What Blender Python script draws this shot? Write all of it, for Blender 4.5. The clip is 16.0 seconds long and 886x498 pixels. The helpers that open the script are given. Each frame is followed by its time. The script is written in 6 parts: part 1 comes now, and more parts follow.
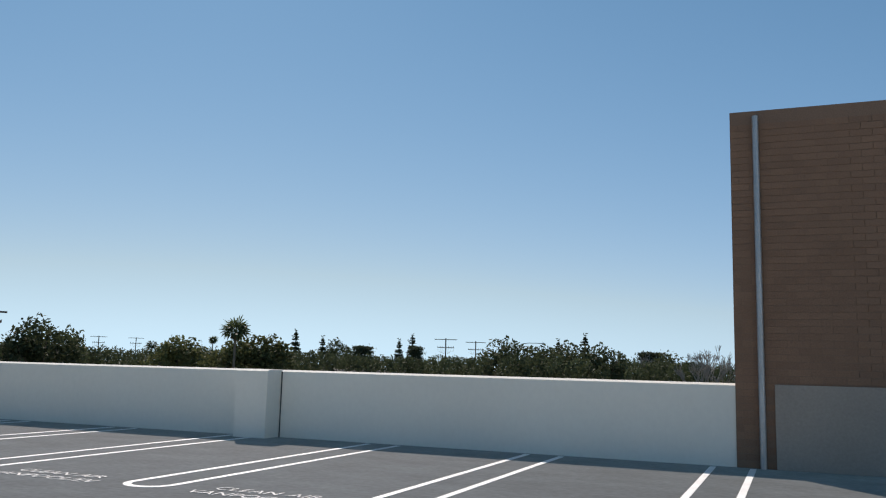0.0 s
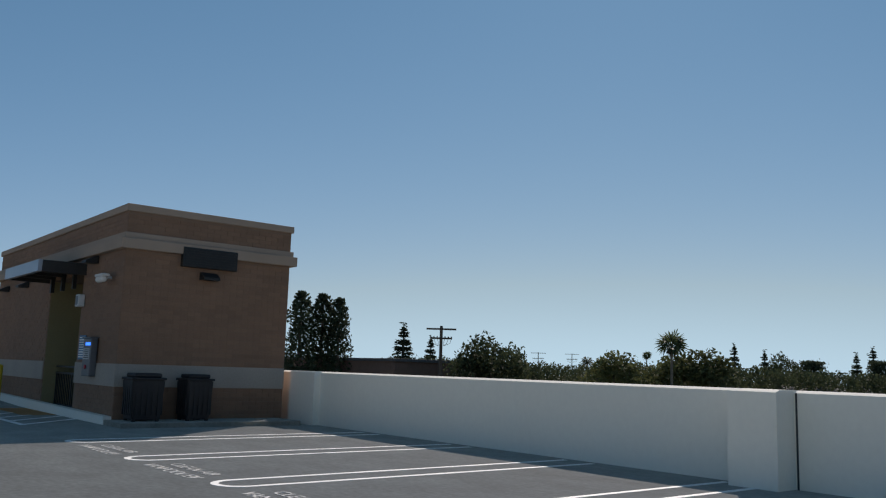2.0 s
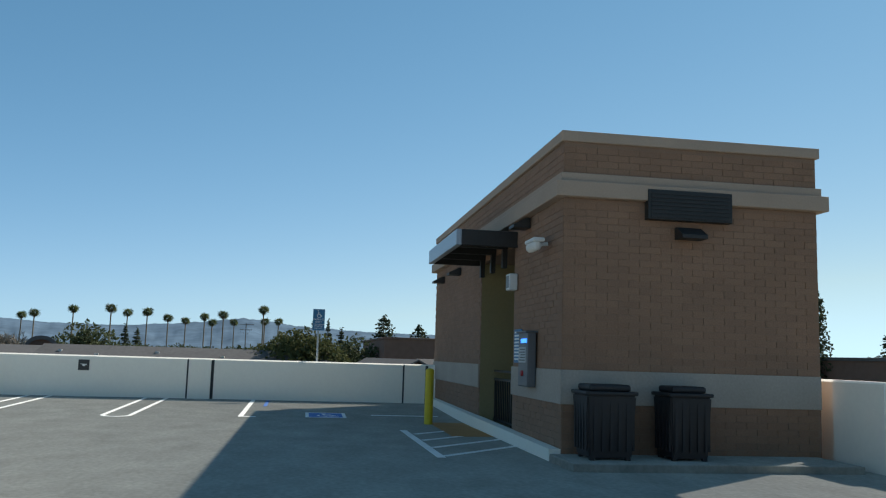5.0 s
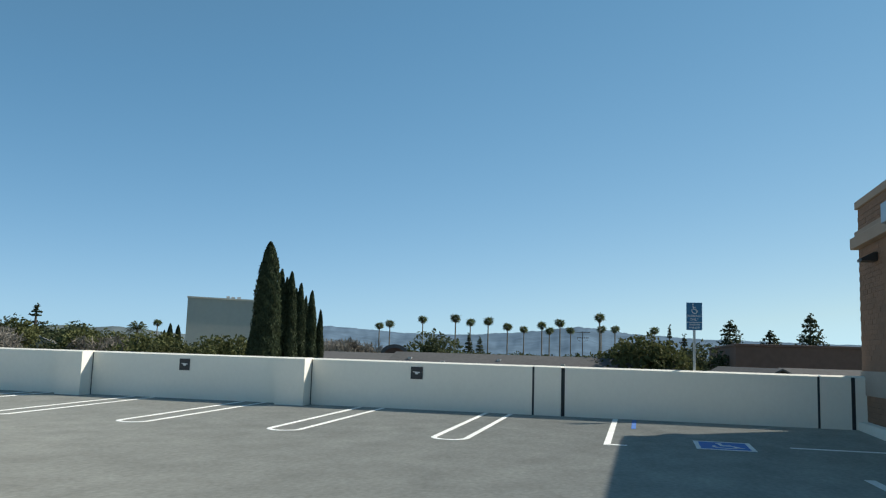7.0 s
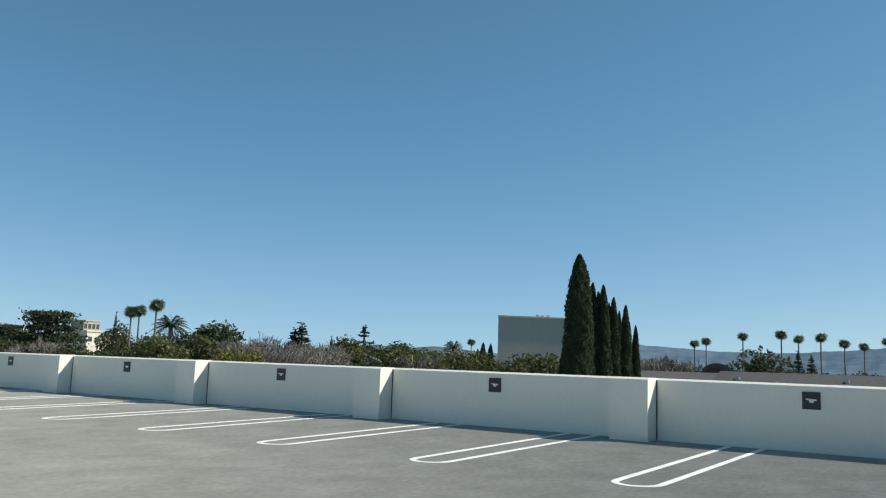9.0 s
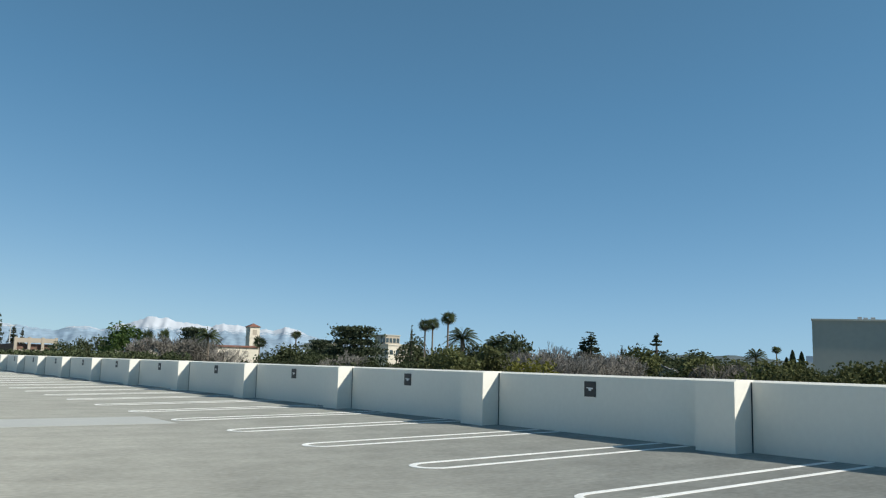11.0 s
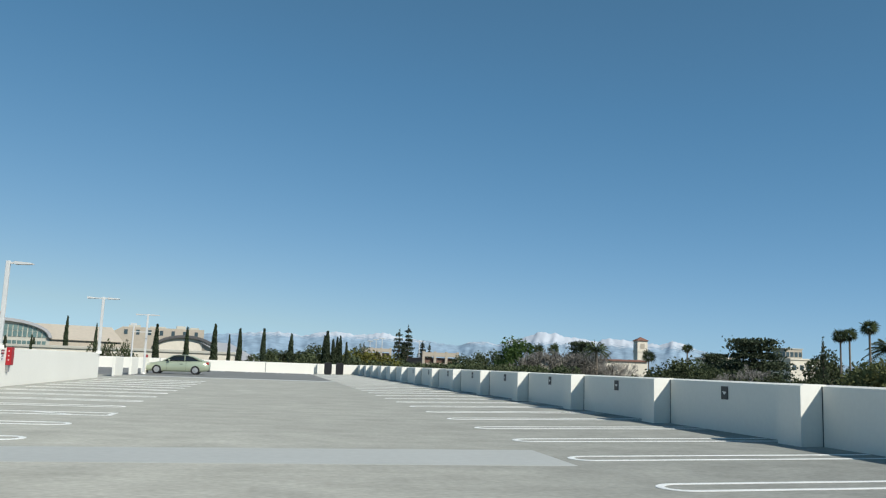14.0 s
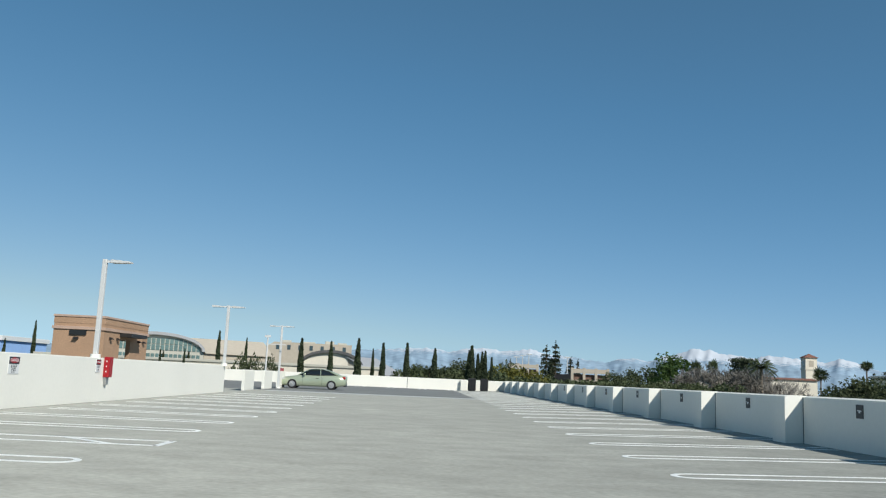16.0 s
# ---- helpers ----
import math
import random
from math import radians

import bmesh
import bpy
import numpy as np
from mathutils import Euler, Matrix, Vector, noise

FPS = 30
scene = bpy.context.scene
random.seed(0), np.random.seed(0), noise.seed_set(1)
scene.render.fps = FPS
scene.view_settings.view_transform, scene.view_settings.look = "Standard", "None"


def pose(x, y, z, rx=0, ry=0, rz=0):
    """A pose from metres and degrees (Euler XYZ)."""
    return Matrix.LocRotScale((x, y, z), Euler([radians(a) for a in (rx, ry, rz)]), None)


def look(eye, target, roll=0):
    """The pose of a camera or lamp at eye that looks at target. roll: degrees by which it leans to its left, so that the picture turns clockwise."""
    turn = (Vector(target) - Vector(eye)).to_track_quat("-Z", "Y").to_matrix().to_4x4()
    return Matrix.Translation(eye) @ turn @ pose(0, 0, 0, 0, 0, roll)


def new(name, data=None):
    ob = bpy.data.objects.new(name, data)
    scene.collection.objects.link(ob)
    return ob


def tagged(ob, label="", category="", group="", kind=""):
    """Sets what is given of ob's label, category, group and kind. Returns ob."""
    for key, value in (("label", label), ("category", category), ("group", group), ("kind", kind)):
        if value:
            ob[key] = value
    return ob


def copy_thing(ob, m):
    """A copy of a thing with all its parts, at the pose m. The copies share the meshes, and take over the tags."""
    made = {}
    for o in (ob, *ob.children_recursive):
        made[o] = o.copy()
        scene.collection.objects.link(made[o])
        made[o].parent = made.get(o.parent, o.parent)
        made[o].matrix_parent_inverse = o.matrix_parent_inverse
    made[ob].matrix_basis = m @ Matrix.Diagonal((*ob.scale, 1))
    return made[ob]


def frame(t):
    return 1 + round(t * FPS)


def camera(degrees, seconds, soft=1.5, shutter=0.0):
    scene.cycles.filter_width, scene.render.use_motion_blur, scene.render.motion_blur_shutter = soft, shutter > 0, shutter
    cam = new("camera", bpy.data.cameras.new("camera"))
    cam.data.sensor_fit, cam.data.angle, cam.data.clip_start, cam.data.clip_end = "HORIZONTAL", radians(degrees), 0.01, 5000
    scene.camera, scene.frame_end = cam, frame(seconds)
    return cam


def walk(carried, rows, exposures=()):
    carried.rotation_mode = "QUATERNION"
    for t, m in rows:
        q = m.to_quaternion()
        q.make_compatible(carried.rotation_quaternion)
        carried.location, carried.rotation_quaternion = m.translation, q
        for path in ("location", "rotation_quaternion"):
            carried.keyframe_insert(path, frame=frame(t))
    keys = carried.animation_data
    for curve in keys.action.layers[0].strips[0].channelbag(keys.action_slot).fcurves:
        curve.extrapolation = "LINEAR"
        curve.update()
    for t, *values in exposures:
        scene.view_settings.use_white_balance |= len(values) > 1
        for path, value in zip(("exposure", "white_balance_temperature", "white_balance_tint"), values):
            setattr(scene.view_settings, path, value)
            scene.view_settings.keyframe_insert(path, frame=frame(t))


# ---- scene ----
cam = camera(55.4, 16.0, 1.2)
PATH = [
    (0, (-32.219, -2.384, 1.303), (-31.458, -4.213, 1.58), 1.5),
    (0.5, (-31.498, -3.285, 1.279), (-30.463, -4.973, 1.56), 1.6),
    (1, (-30.789, -4.066, 1.291), (-29.522, -5.587, 1.577), 1.9),
    (1.5, (-29.992, -4.797, 1.297), (-28.56, -6.163, 1.585), 2.1),
    (2, (-29.127, -5.466, 1.287), (-27.586, -6.709, 1.572), 1.8),
    (2.5, (-28.238, -6.05, 1.301), (-26.601, -7.164, 1.583), 2.0),
    (3, (-27.301, -6.538, 1.293), (-25.579, -7.516, 1.572), 2.0),
    (3.2, (-26.901, -6.708, 1.285), (-25.147, -7.629, 1.564), 2.1),
    (5.3, (-21.894, -7.83, 1.347), (-19.919, -8.027, 1.597), 1.8),
    (5.5, (-21.402, -7.802, 1.343), (-19.421, -7.922, 1.592), 1.9),
    (6, (-20.141, -7.663, 1.325), (-18.158, -7.59, 1.575), 1.9),
    (6.5, (-19.051, -7.428, 1.304), (-17.084, -7.162, 1.551), 1.8),
    (7, (-17.959, -7.074, 1.279), (-16.029, -6.616, 1.527), 1.8),
    (7.5, (-16.881, -6.65, 1.264), (-15.003, -6.01, 1.515), 1.9),
    (8, (-15.922, -6.145, 1.246), (-14.111, -5.337, 1.505), 1.9),
    (8.5, (-15.018, -5.585, 1.25), (-13.286, -4.621, 1.514), 1.9),
    (9, (-14.112, -4.928, 1.233), (-12.469, -3.82, 1.502), 2.0),
    (9.2, (-13.825, -4.689, 1.228), (-12.22, -3.526, 1.497), 2.0),
    (11.3, (-10.872, -1.059, 1.195), (-9.765, 0.584, 1.468), 1.4),
    (11.5, (-10.708, -0.727, 1.188), (-9.656, 0.952, 1.461), 1.3),
    (12, (-10.357, 0.086, 1.205), (-9.446, 1.845, 1.48), 1.7),
    (12.5, (-10.067, 0.881, 1.18), (-9.296, 2.706, 1.457), 1.9),
    (13, (-9.753, 1.882, 1.17), (-9.12, 3.759, 1.449), 1.9),
    (13.5, (-9.513, 2.803, 1.159), (-9.009, 4.719, 1.437), 2.1),
    (14, (-9.329, 3.778, 1.172), (-8.947, 5.722, 1.45), 2.1),
    (14.5, (-9.133, 4.898, 1.145), (-8.865, 6.86, 1.424), 2.3),
    (15, (-8.965, 6.06, 1.136), (-8.791, 8.031, 1.424), 2.2),
    (15.5, (-8.792, 7.522, 1.142), (-8.692, 9.497, 1.442), 2.6),
    (16, (-8.659, 9.063, 1.148), (-8.619, 11.04, 1.45), 2.6),
]
walk(cam, [(t, look(eye, target, roll)) for t, eye, target, roll in PATH],
     ((0, 0.05, 7000, 19), (0.5, -0.25, 7000, 19), (1.4, -0.35, 7000, 19), (3.0, -0.05, 6950, 16), (5.3, 0.3, 6950, 9), (9.0, 0.15, 6900, 8), (12.0, 0.0, 6650, 8), (16.0, -0.1, 6450, 8)))

# ---- world, sun, exposure ----
SUN_TO = Vector((3.56, -4.53, 4.60)).normalized()
SUN_EL = math.asin(SUN_TO.z)
SUN_AZ = math.atan2(SUN_TO.x, SUN_TO.y)
world = bpy.data.worlds.new("world")
scene.world = world
world.use_nodes = True
wn = world.node_tree
sky = wn.nodes.new("ShaderNodeTexSky")
sky.sky_type = "NISHITA"
sky.sun_disc = False
sky.sun_elevation = SUN_EL
sky.sun_rotation = SUN_AZ
sky.altitude = 900
sky.air_density = 1.0
sky.dust_density = 0.15
sky.ozone_density = 4.0
grey = wn.nodes.new("ShaderNodeRGBToBW")
wn.links.new(sky.outputs[0], grey.inputs[0])
# the sky's own brightness picks its hue: deep blue where dim, paler towards the bright horizon
soft_grey = wn.nodes.new("ShaderNodeMath")
soft_grey.operation = "POWER"
soft_grey.inputs[1].default_value = 0.8
wn.links.new(grey.outputs[0], soft_grey.inputs[0])
paleness = wn.nodes.new("ShaderNodeMapRange")
paleness.inputs["From Min"].default_value, paleness.inputs["From Max"].default_value = 2.2, 7.5
wn.links.new(grey.outputs[0], paleness.inputs["Value"])
hue = wn.nodes.new("ShaderNodeMix")
hue.data_type = "RGBA"
hue.inputs[6].default_value = (0.50, 1.31, 2.40, 1)
hue.inputs[7].default_value = (0.86, 1.30, 1.57, 1)
wn.links.new(paleness.outputs[0], hue.inputs[0])
air = wn.nodes.new("ShaderNodeVectorMath")
air.operation = "SCALE"
wn.links.new(hue.outputs[2], air.inputs[0])
wn.links.new(soft_grey.outputs[0], air.inputs["Scale"])
wn.links.new(air.outputs[0], wn.nodes["Background"].inputs[0])
wn.nodes["Background"].inputs[1].default_value = 0.095
sun_data = bpy.data.lights.new("sun", "SUN")
sun_data.energy = 5.0
sun_data.angle = radians(0.53)
sun_data.color = (1.0, 0.965, 0.905)
sun_lamp = new("sun", sun_data)
sun_lamp.matrix_world = look(SUN_TO * 60, (0, 0, 0))


# ---- materials ----
def surface(name, colour, rough=0.8, grain=6.0, vary=0.12, patch=0.5, patch_vary=0.12, bump=0.15,
            metal=0.0, stretch=(1, 1, 1), emit=0.0, island=0.0, random_object=0.0, spec=0.4, through_light=0.0, matt=0.0):
    m = bpy.data.materials.new(name)
    m.use_nodes = True
    nt = m.node_tree
    n, l = nt.nodes, nt.links
    b = n["Principled BSDF"]
    b.inputs["Roughness"].default_value = rough
    b.inputs["Metallic"].default_value = metal
    b.inputs["Specular IOR Level"].default_value = spec
    b.inputs["Diffuse Roughness"].default_value = matt
    geo = n.new("ShaderNodeNewGeometry")
    mp = n.new("ShaderNodeMapping")
    mp.inputs["Scale"].default_value = stretch
    l.new(geo.outputs["Position"], mp.inputs["Vector"])
    fine = n.new("ShaderNodeTexNoise")
    fine.inputs["Scale"].default_value = grain
    fine.inputs["Detail"].default_value = 6
    l.new(mp.outputs[0], fine.inputs["Vector"])
    broad = n.new("ShaderNodeTexNoise")
    broad.inputs["Scale"].default_value = patch
    broad.inputs["Detail"].default_value = 4
    l.new(mp.outputs[0], broad.inputs["Vector"])

    def spread(src, amount):
        r = n.new("ShaderNodeMapRange")
        r.inputs["From Min"].default_value, r.inputs["From Max"].default_value = 0.25, 0.75
        r.inputs["To Min"].default_value, r.inputs["To Max"].default_value = 1 - amount, 1 + amount
        l.new(src, r.inputs["Value"])
        return r.outputs[0]

    def times(a, c):
        k = n.new("ShaderNodeMath")
        k.operation = "MULTIPLY"
        l.new(a, k.inputs[0])
        l.new(c, k.inputs[1])
        return k.outputs[0]

    value = times(spread(fine.outputs[0], vary), spread(broad.outputs[0], patch_vary))
    if island:
        r = n.new("ShaderNodeMapRange")
        r.inputs["To Min"].default_value, r.inputs["To Max"].default_value = 1 - island, 1 + island
        l.new(geo.outputs["Random Per Island"], r.inputs["Value"])
        value = times(value, r.outputs[0])
    if random_object:
        info = n.new("ShaderNodeObjectInfo")
        r = n.new("ShaderNodeMapRange")
        r.inputs["To Min"].default_value, r.inputs["To Max"].default_value = 1 - random_object, 1 + random_object
        l.new(info.outputs["Random"], r.inputs["Value"])
        value = times(value, r.outputs[0])
    tint = n.new("ShaderNodeVectorMath")
    tint.operation = "SCALE"
    tint.inputs[0].default_value = colour
    l.new(value, tint.inputs["Scale"])
    l.new(tint.outputs[0], b.inputs["Base Color"])
    if bump:
        bp = n.new("ShaderNodeBump")
        bp.inputs["Strength"].default_value = bump
        bp.inputs["Distance"].default_value = 0.02
        l.new(fine.outputs[0], bp.inputs["Height"])
        l.new(bp.outputs[0], b.inputs["Normal"])
    if through_light:
        out = n["Material Output"]
        tl = n.new("ShaderNodeBsdfTranslucent")
        l.new(tint.outputs[0], tl.inputs["Color"])
        mix = n.new("ShaderNodeMixShader")
        mix.inputs[0].default_value = through_light
        l.new(b.outputs[0], mix.inputs[1])
        l.new(tl.outputs[0], mix.inputs[2])
        l.new(mix.outputs[0], out.inputs["Surface"])
    if emit:
        b.inputs["Emission Color"].default_value = (*colour, 1)
        b.inputs["Emission Strength"].default_value = emit
    return m


def deck_surface():
    """Coated concrete: fine speckle, drag marks across the lanes, worn pale patches."""
    m = surface("deck_concrete", (0.268, 0.268, 0.238), 0.9, 16, 0.16, 0.22, 0.08, 0.25, stretch=(0.7, 1, 1), spec=0.2, matt=1.0)
    nt = m.node_tree
    n, l = nt.nodes, nt.links
    b = n["Principled BSDF"]
    old = b.inputs["Base Color"].links[0].from_socket
    geo = n.new("ShaderNodeNewGeometry")
    mp = n.new("ShaderNodeMapping")
    mp.inputs["Scale"].default_value = (1.0, 1.5, 1)
    mp.inputs["Rotation"].default_value = (0, 0, 0.25)
    l.new(geo.outputs["Position"], mp.inputs["Vector"])
    drag = n.new("ShaderNodeTexNoise")
    drag.inputs["Scale"].default_value = 1.1
    drag.inputs["Detail"].default_value = 8
    drag.inputs["Roughness"].default_value = 0.58
    l.new(mp.outputs[0], drag.inputs["Vector"])
    r = n.new("ShaderNodeMapRange")
    r.inputs["From Min"].default_value, r.inputs["From Max"].default_value = 0.3, 0.7
    r.inputs["To Min"].default_value, r.inputs["To Max"].default_value = 0.84, 1.15
    l.new(drag.outputs[0], r.inputs["Value"])
    worn = n.new("ShaderNodeTexNoise")
    worn.inputs["Scale"].default_value = 0.35
    worn.inputs["Detail"].default_value = 10
    worn.inputs["Roughness"].default_value = 0.6
    l.new(geo.outputs["Position"], worn.inputs["Vector"])
    ramp = n.new("ShaderNodeMapRange")
    ramp.inputs["From Min"].default_value, ramp.inputs["From Max"].default_value = 0.60, 0.72
    ramp.inputs["To Min"].default_value, ramp.inputs["To Max"].default_value = 1.0, 1.10
    l.new(worn.outputs[0], ramp.inputs["Value"])
    k = n.new("ShaderNodeMath")
    k.operation = "MULTIPLY"
    l.new(r.outputs[0], k.inputs[0])
    l.new(ramp.outputs[0], k.inputs[1])
    s = n.new("ShaderNodeVectorMath")
    s.operation = "SCALE"
    l.new(old, s.inputs[0])
    l.new(k.outputs[0], s.inputs["Scale"])
    l.new(s.outputs[0], b.inputs["Base Color"])
    return m


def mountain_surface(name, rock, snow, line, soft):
    """Far rock with snow above a ragged line; any distance haze is in the given colours."""
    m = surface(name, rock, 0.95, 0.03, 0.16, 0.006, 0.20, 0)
    nt = m.node_tree
    n, l = nt.nodes, nt.links
    b = n["Principled BSDF"]
    b.inputs["Specular IOR Level"].default_value = 0
    old = b.inputs["Base Color"].links[0].from_socket
    geo = n.new("ShaderNodeNewGeometry")
    sep = n.new("ShaderNodeSeparateXYZ")
    l.new(geo.outputs["Position"], sep.inputs[0])
    nz = n.new("ShaderNodeTexNoise")
    nz.inputs["Scale"].default_value = 0.045
    nz.inputs["Detail"].default_value = 8
    nz.inputs["Roughness"].default_value = 0.75
    gully = n.new("ShaderNodeMapping")
    gully.inputs["Scale"].default_value = (1, 1, 0.30)
    l.new(geo.outputs["Position"], gully.inputs["Vector"])
    l.new(gully.outputs[0], nz.inputs["Vector"])
    a = n.new("ShaderNodeMath")
    a.operation = "MULTIPLY_ADD"
    a.inputs[1].default_value = soft * 3
    l.new(nz.outputs[0], a.inputs[0])
    l.new(sep.outputs["Z"], a.inputs[2])
    r = n.new("ShaderNodeMapRange")
    r.inputs["From Min"].default_value, r.inputs["From Max"].default_value = line + soft, line + soft * 1.35
    l.new(a.outputs[0], r.inputs["Value"])
    mix = n.new("ShaderNodeMix")
    mix.data_type = "RGBA"
    l.new(r.outputs[0], mix.inputs[0])
    l.new(old, mix.inputs[6])
    mix.inputs[7].default_value = (*snow, 1)
    l.new(mix.outputs[2], b.inputs["Base Color"])
    return m


M_DECK = deck_surface()
M_OLDDECK = surface("older_deck_concrete", (0.205, 0.205, 0.192), 0.9, 9, 0.12, 0.3, 0.10, 0.2)
M_BAND = surface("pale_deck_coating", (0.45, 0.455, 0.425), 0.8, 8, 0.05, 0.3, 0.07, 0.15)
M_PAINT = surface("white_line_paint", (0.82, 0.82, 0.79), 0.7, 30, 0.10, 2.0, 0.12, 0.1)
M_WORN_PAINT = surface("worn_word_paint", (0.56, 0.56, 0.54), 0.75, 9, 0.30, 2.0, 0.2, 0.1)
M_BLUE_PAINT = surface("blue_line_paint", (0.05, 0.16, 0.48), 0.7, 30, 0.12, 2.0, 0.1, 0.1)
M_RUST_PAINT = surface("orange_warning_surface", (0.42, 0.19, 0.05), 0.8, 40, 0.2, 2.0, 0.1, 0.3)
M_WALL = surface("white_plaster", (0.84, 0.815, 0.73), 0.85, 14, 0.02, 0.35, 0.03, 0.05, stretch=(1, 1, 0.8))
M_SEALANT = surface("dark_joint_sealant", (0.035, 0.037, 0.04), 0.7, 30, 0.2, 3, 0.1, 0.1)
M_BRICK = surface("tan_brick", (0.255, 0.150, 0.098), 0.9, 45, 0.12, 1.2, 0.08, 0.3, random_object=0.07, island=0.07)
M_MORTAR = surface("brick_mortar", (0.235, 0.150, 0.105), 0.95, 60, 0.15, 1.0, 0.1, 0.2)
M_PAVTRIM = surface("pinkish_tan_trim", (0.47, 0.33, 0.25), 0.9, 12, 0.06, 0.8, 0.06, 0.1)
M_GREENGLASS = surface("greenish_window_glass", (0.13, 0.20, 0.19), 0.15, 2, 0.1, 0.3, 0.15, 0, spec=0.6)
M_PAVBRICK = surface("orange_tan_brick", (0.40, 0.253, 0.158), 0.9, 12, 0.16, 0.8, 0.08, 0.2)
M_STUCCO = surface("tan_stucco_trim", (0.36, 0.275, 0.215), 0.9, 40, 0.06, 0.8, 0.08, 0.15)
M_BASEBLOCK = surface("pale_base_block", (0.36, 0.315, 0.27), 0.9, 30, 0.08, 1.0, 0.1, 0.2)
M_RECESS = surface("olive_plaster", (0.27, 0.225, 0.12), 0.9, 25, 0.06, 0.8, 0.08, 0.1)
M_STEEL = surface("grey_painted_steel", (0.30, 0.33, 0.37), 0.35, 20, 0.04, 1, 0.05, 0.02, metal=0.5)
M_DARKMETAL = surface("dark_bronze_metal", (0.035, 0.033, 0.032), 0.5, 20, 0.1, 2, 0.1, 0.05, metal=0.3)
M_LOUVRE = surface("black_louvre_metal", (0.02, 0.022, 0.022), 0.5, 20, 0.1, 2, 0.1, 0.05)
M_WHITEPLASTIC = surface("white_plastic", (0.62, 0.63, 0.62), 0.5, 20, 0.03, 2, 0.04, 0.02)
M_KIOSK = surface("kiosk_grey_paint", (0.13, 0.135, 0.145), 0.45, 20, 0.05, 2, 0.06, 0.03, metal=0.2)
M_SCREEN = surface("lit_blue_display", (0.03, 0.22, 1.0), 0.3, 20, 0.02, 2, 0.02, 0, emit=1.8)
M_YELLOW = surface("yellow_bollard_paint", (0.62, 0.47, 0.03), 0.55, 15, 0.06, 2, 0.1, 0.05)
M_BIN = surface("black_bin_plastic", (0.018, 0.018, 0.02), 0.55, 20, 0.15, 2, 0.15, 0.08)
M_SIGNBLUE = surface("blue_sign_sheet", (0.035, 0.16, 0.30), 0.5, 20, 0.03, 2, 0.04, 0.0)
M_SIGNWHITE = surface("white_sign_sheet", (0.75, 0.75, 0.73), 0.5, 20, 0.03, 2, 0.04, 0.0)
M_SIGNRED = surface("red_sign_enamel", (0.36, 0.012, 0.018), 0.45, 20, 0.05, 2, 0.06, 0.0)
M_SIGNDARK = surface("dark_sign_sheet", (0.035, 0.037, 0.04), 0.5, 20, 0.08, 2, 0.06, 0.0)
M_GALV = surface("galvanised_steel", (0.45, 0.46, 0.46), 0.45, 25, 0.08, 2, 0.08, 0.03, metal=0.6)
M_POLE = surface("pale_pole_paint", (0.60, 0.60, 0.58), 0.5, 20, 0.04, 1, 0.06, 0.02)
M_CARGREEN = surface("pale_green_car_paint", (0.42, 0.47, 0.34), 0.28, 200, 0.03, 1, 0.03, 0, metal=0.35, spec=0.6)
M_GLASS = surface("tinted_car_glass", (0.012, 0.015, 0.016), 0.05, 10, 0.02, 1, 0.02, 0, spec=0.9)
M_TYRE = surface("tyre_rubber", (0.02, 0.02, 0.021), 0.85, 30, 0.1, 2, 0.1, 0.1)
M_RIM = surface("silver_wheel_rim", (0.5, 0.5, 0.5), 0.35, 30, 0.05, 2, 0.05, 0, metal=0.7)
M_TAIL = surface("red_lamp_lens", (0.35, 0.02, 0.02), 0.2, 30, 0.05, 2, 0.05, 0)
M_HEAD = surface("clear_lamp_lens", (0.5, 0.52, 0.53), 0.15, 30, 0.05, 2, 0.05, 0)
M_EARTH = surface("dry_town_ground", (0.13, 0.125, 0.085), 0.95, 0.3, 0.2, 0.02, 0.3, 0)
M_BARK = surface("grey_brown_bark", (0.13, 0.10, 0.075), 0.95, 8, 0.25, 1, 0.2, 0.3)
M_TWIG = surface("pale_bare_twigs", (0.25, 0.232, 0.205), 0.95, 8, 0.2, 1, 0.2, 0.1)
M_LEAF = surface("dark_green_foliage", (0.076, 0.092, 0.046), 0.75, 3, 0.25, 0.15, 0.25, 0, island=0.22, random_object=0.22, spec=0.1, through_light=0.25)
M_LEAF_FRESH = surface("fresh_green_foliage", (0.072, 0.118, 0.036), 0.75, 3, 0.2, 0.15, 0.2, 0, island=0.22, spec=0.1, through_light=0.25)
M_LEAF_OLIVE = surface("olive_green_foliage", (0.105, 0.115, 0.048), 0.75, 3, 0.25, 0.15, 0.25, 0, island=0.22, random_object=0.22, spec=0.1, through_light=0.25)
M_LEAF_YELLOW = surface("yellow_green_foliage", (0.165, 0.16, 0.04), 0.75, 3, 0.25, 0.15, 0.25, 0, island=0.22, spec=0.1, through_light=0.25)
M_NEEDLE = surface("dark_needle_foliage", (0.062, 0.078, 0.046), 0.8, 3, 0.25, 0.15, 0.2, 0, island=0.22, random_object=0.2, spec=0.1, through_light=0.25)
M_CYPRESS = surface("cypress_foliage", (0.060, 0.078, 0.044), 0.8, 3, 0.25, 0.4, 0.25, 0, island=0.30, random_object=0.15, spec=0.1, through_light=0.25)
M_THICKET = surface("bare_brown_thicket", (0.165, 0.150, 0.125), 0.9, 3, 0.25, 0.15, 0.25, 0, island=0.45, through_light=0.2)
M_PALM = surface("palm_frond_green", (0.085, 0.108, 0.048), 0.6, 3, 0.2, 0.3, 0.2, 0, island=0.4, random_object=0.2, spec=0.3, through_light=0.4)
M_PALMDEAD = surface("dry_palm_skirt", (0.12, 0.095, 0.06), 0.9, 5, 0.25, 0.5, 0.2, 0, island=0.3)
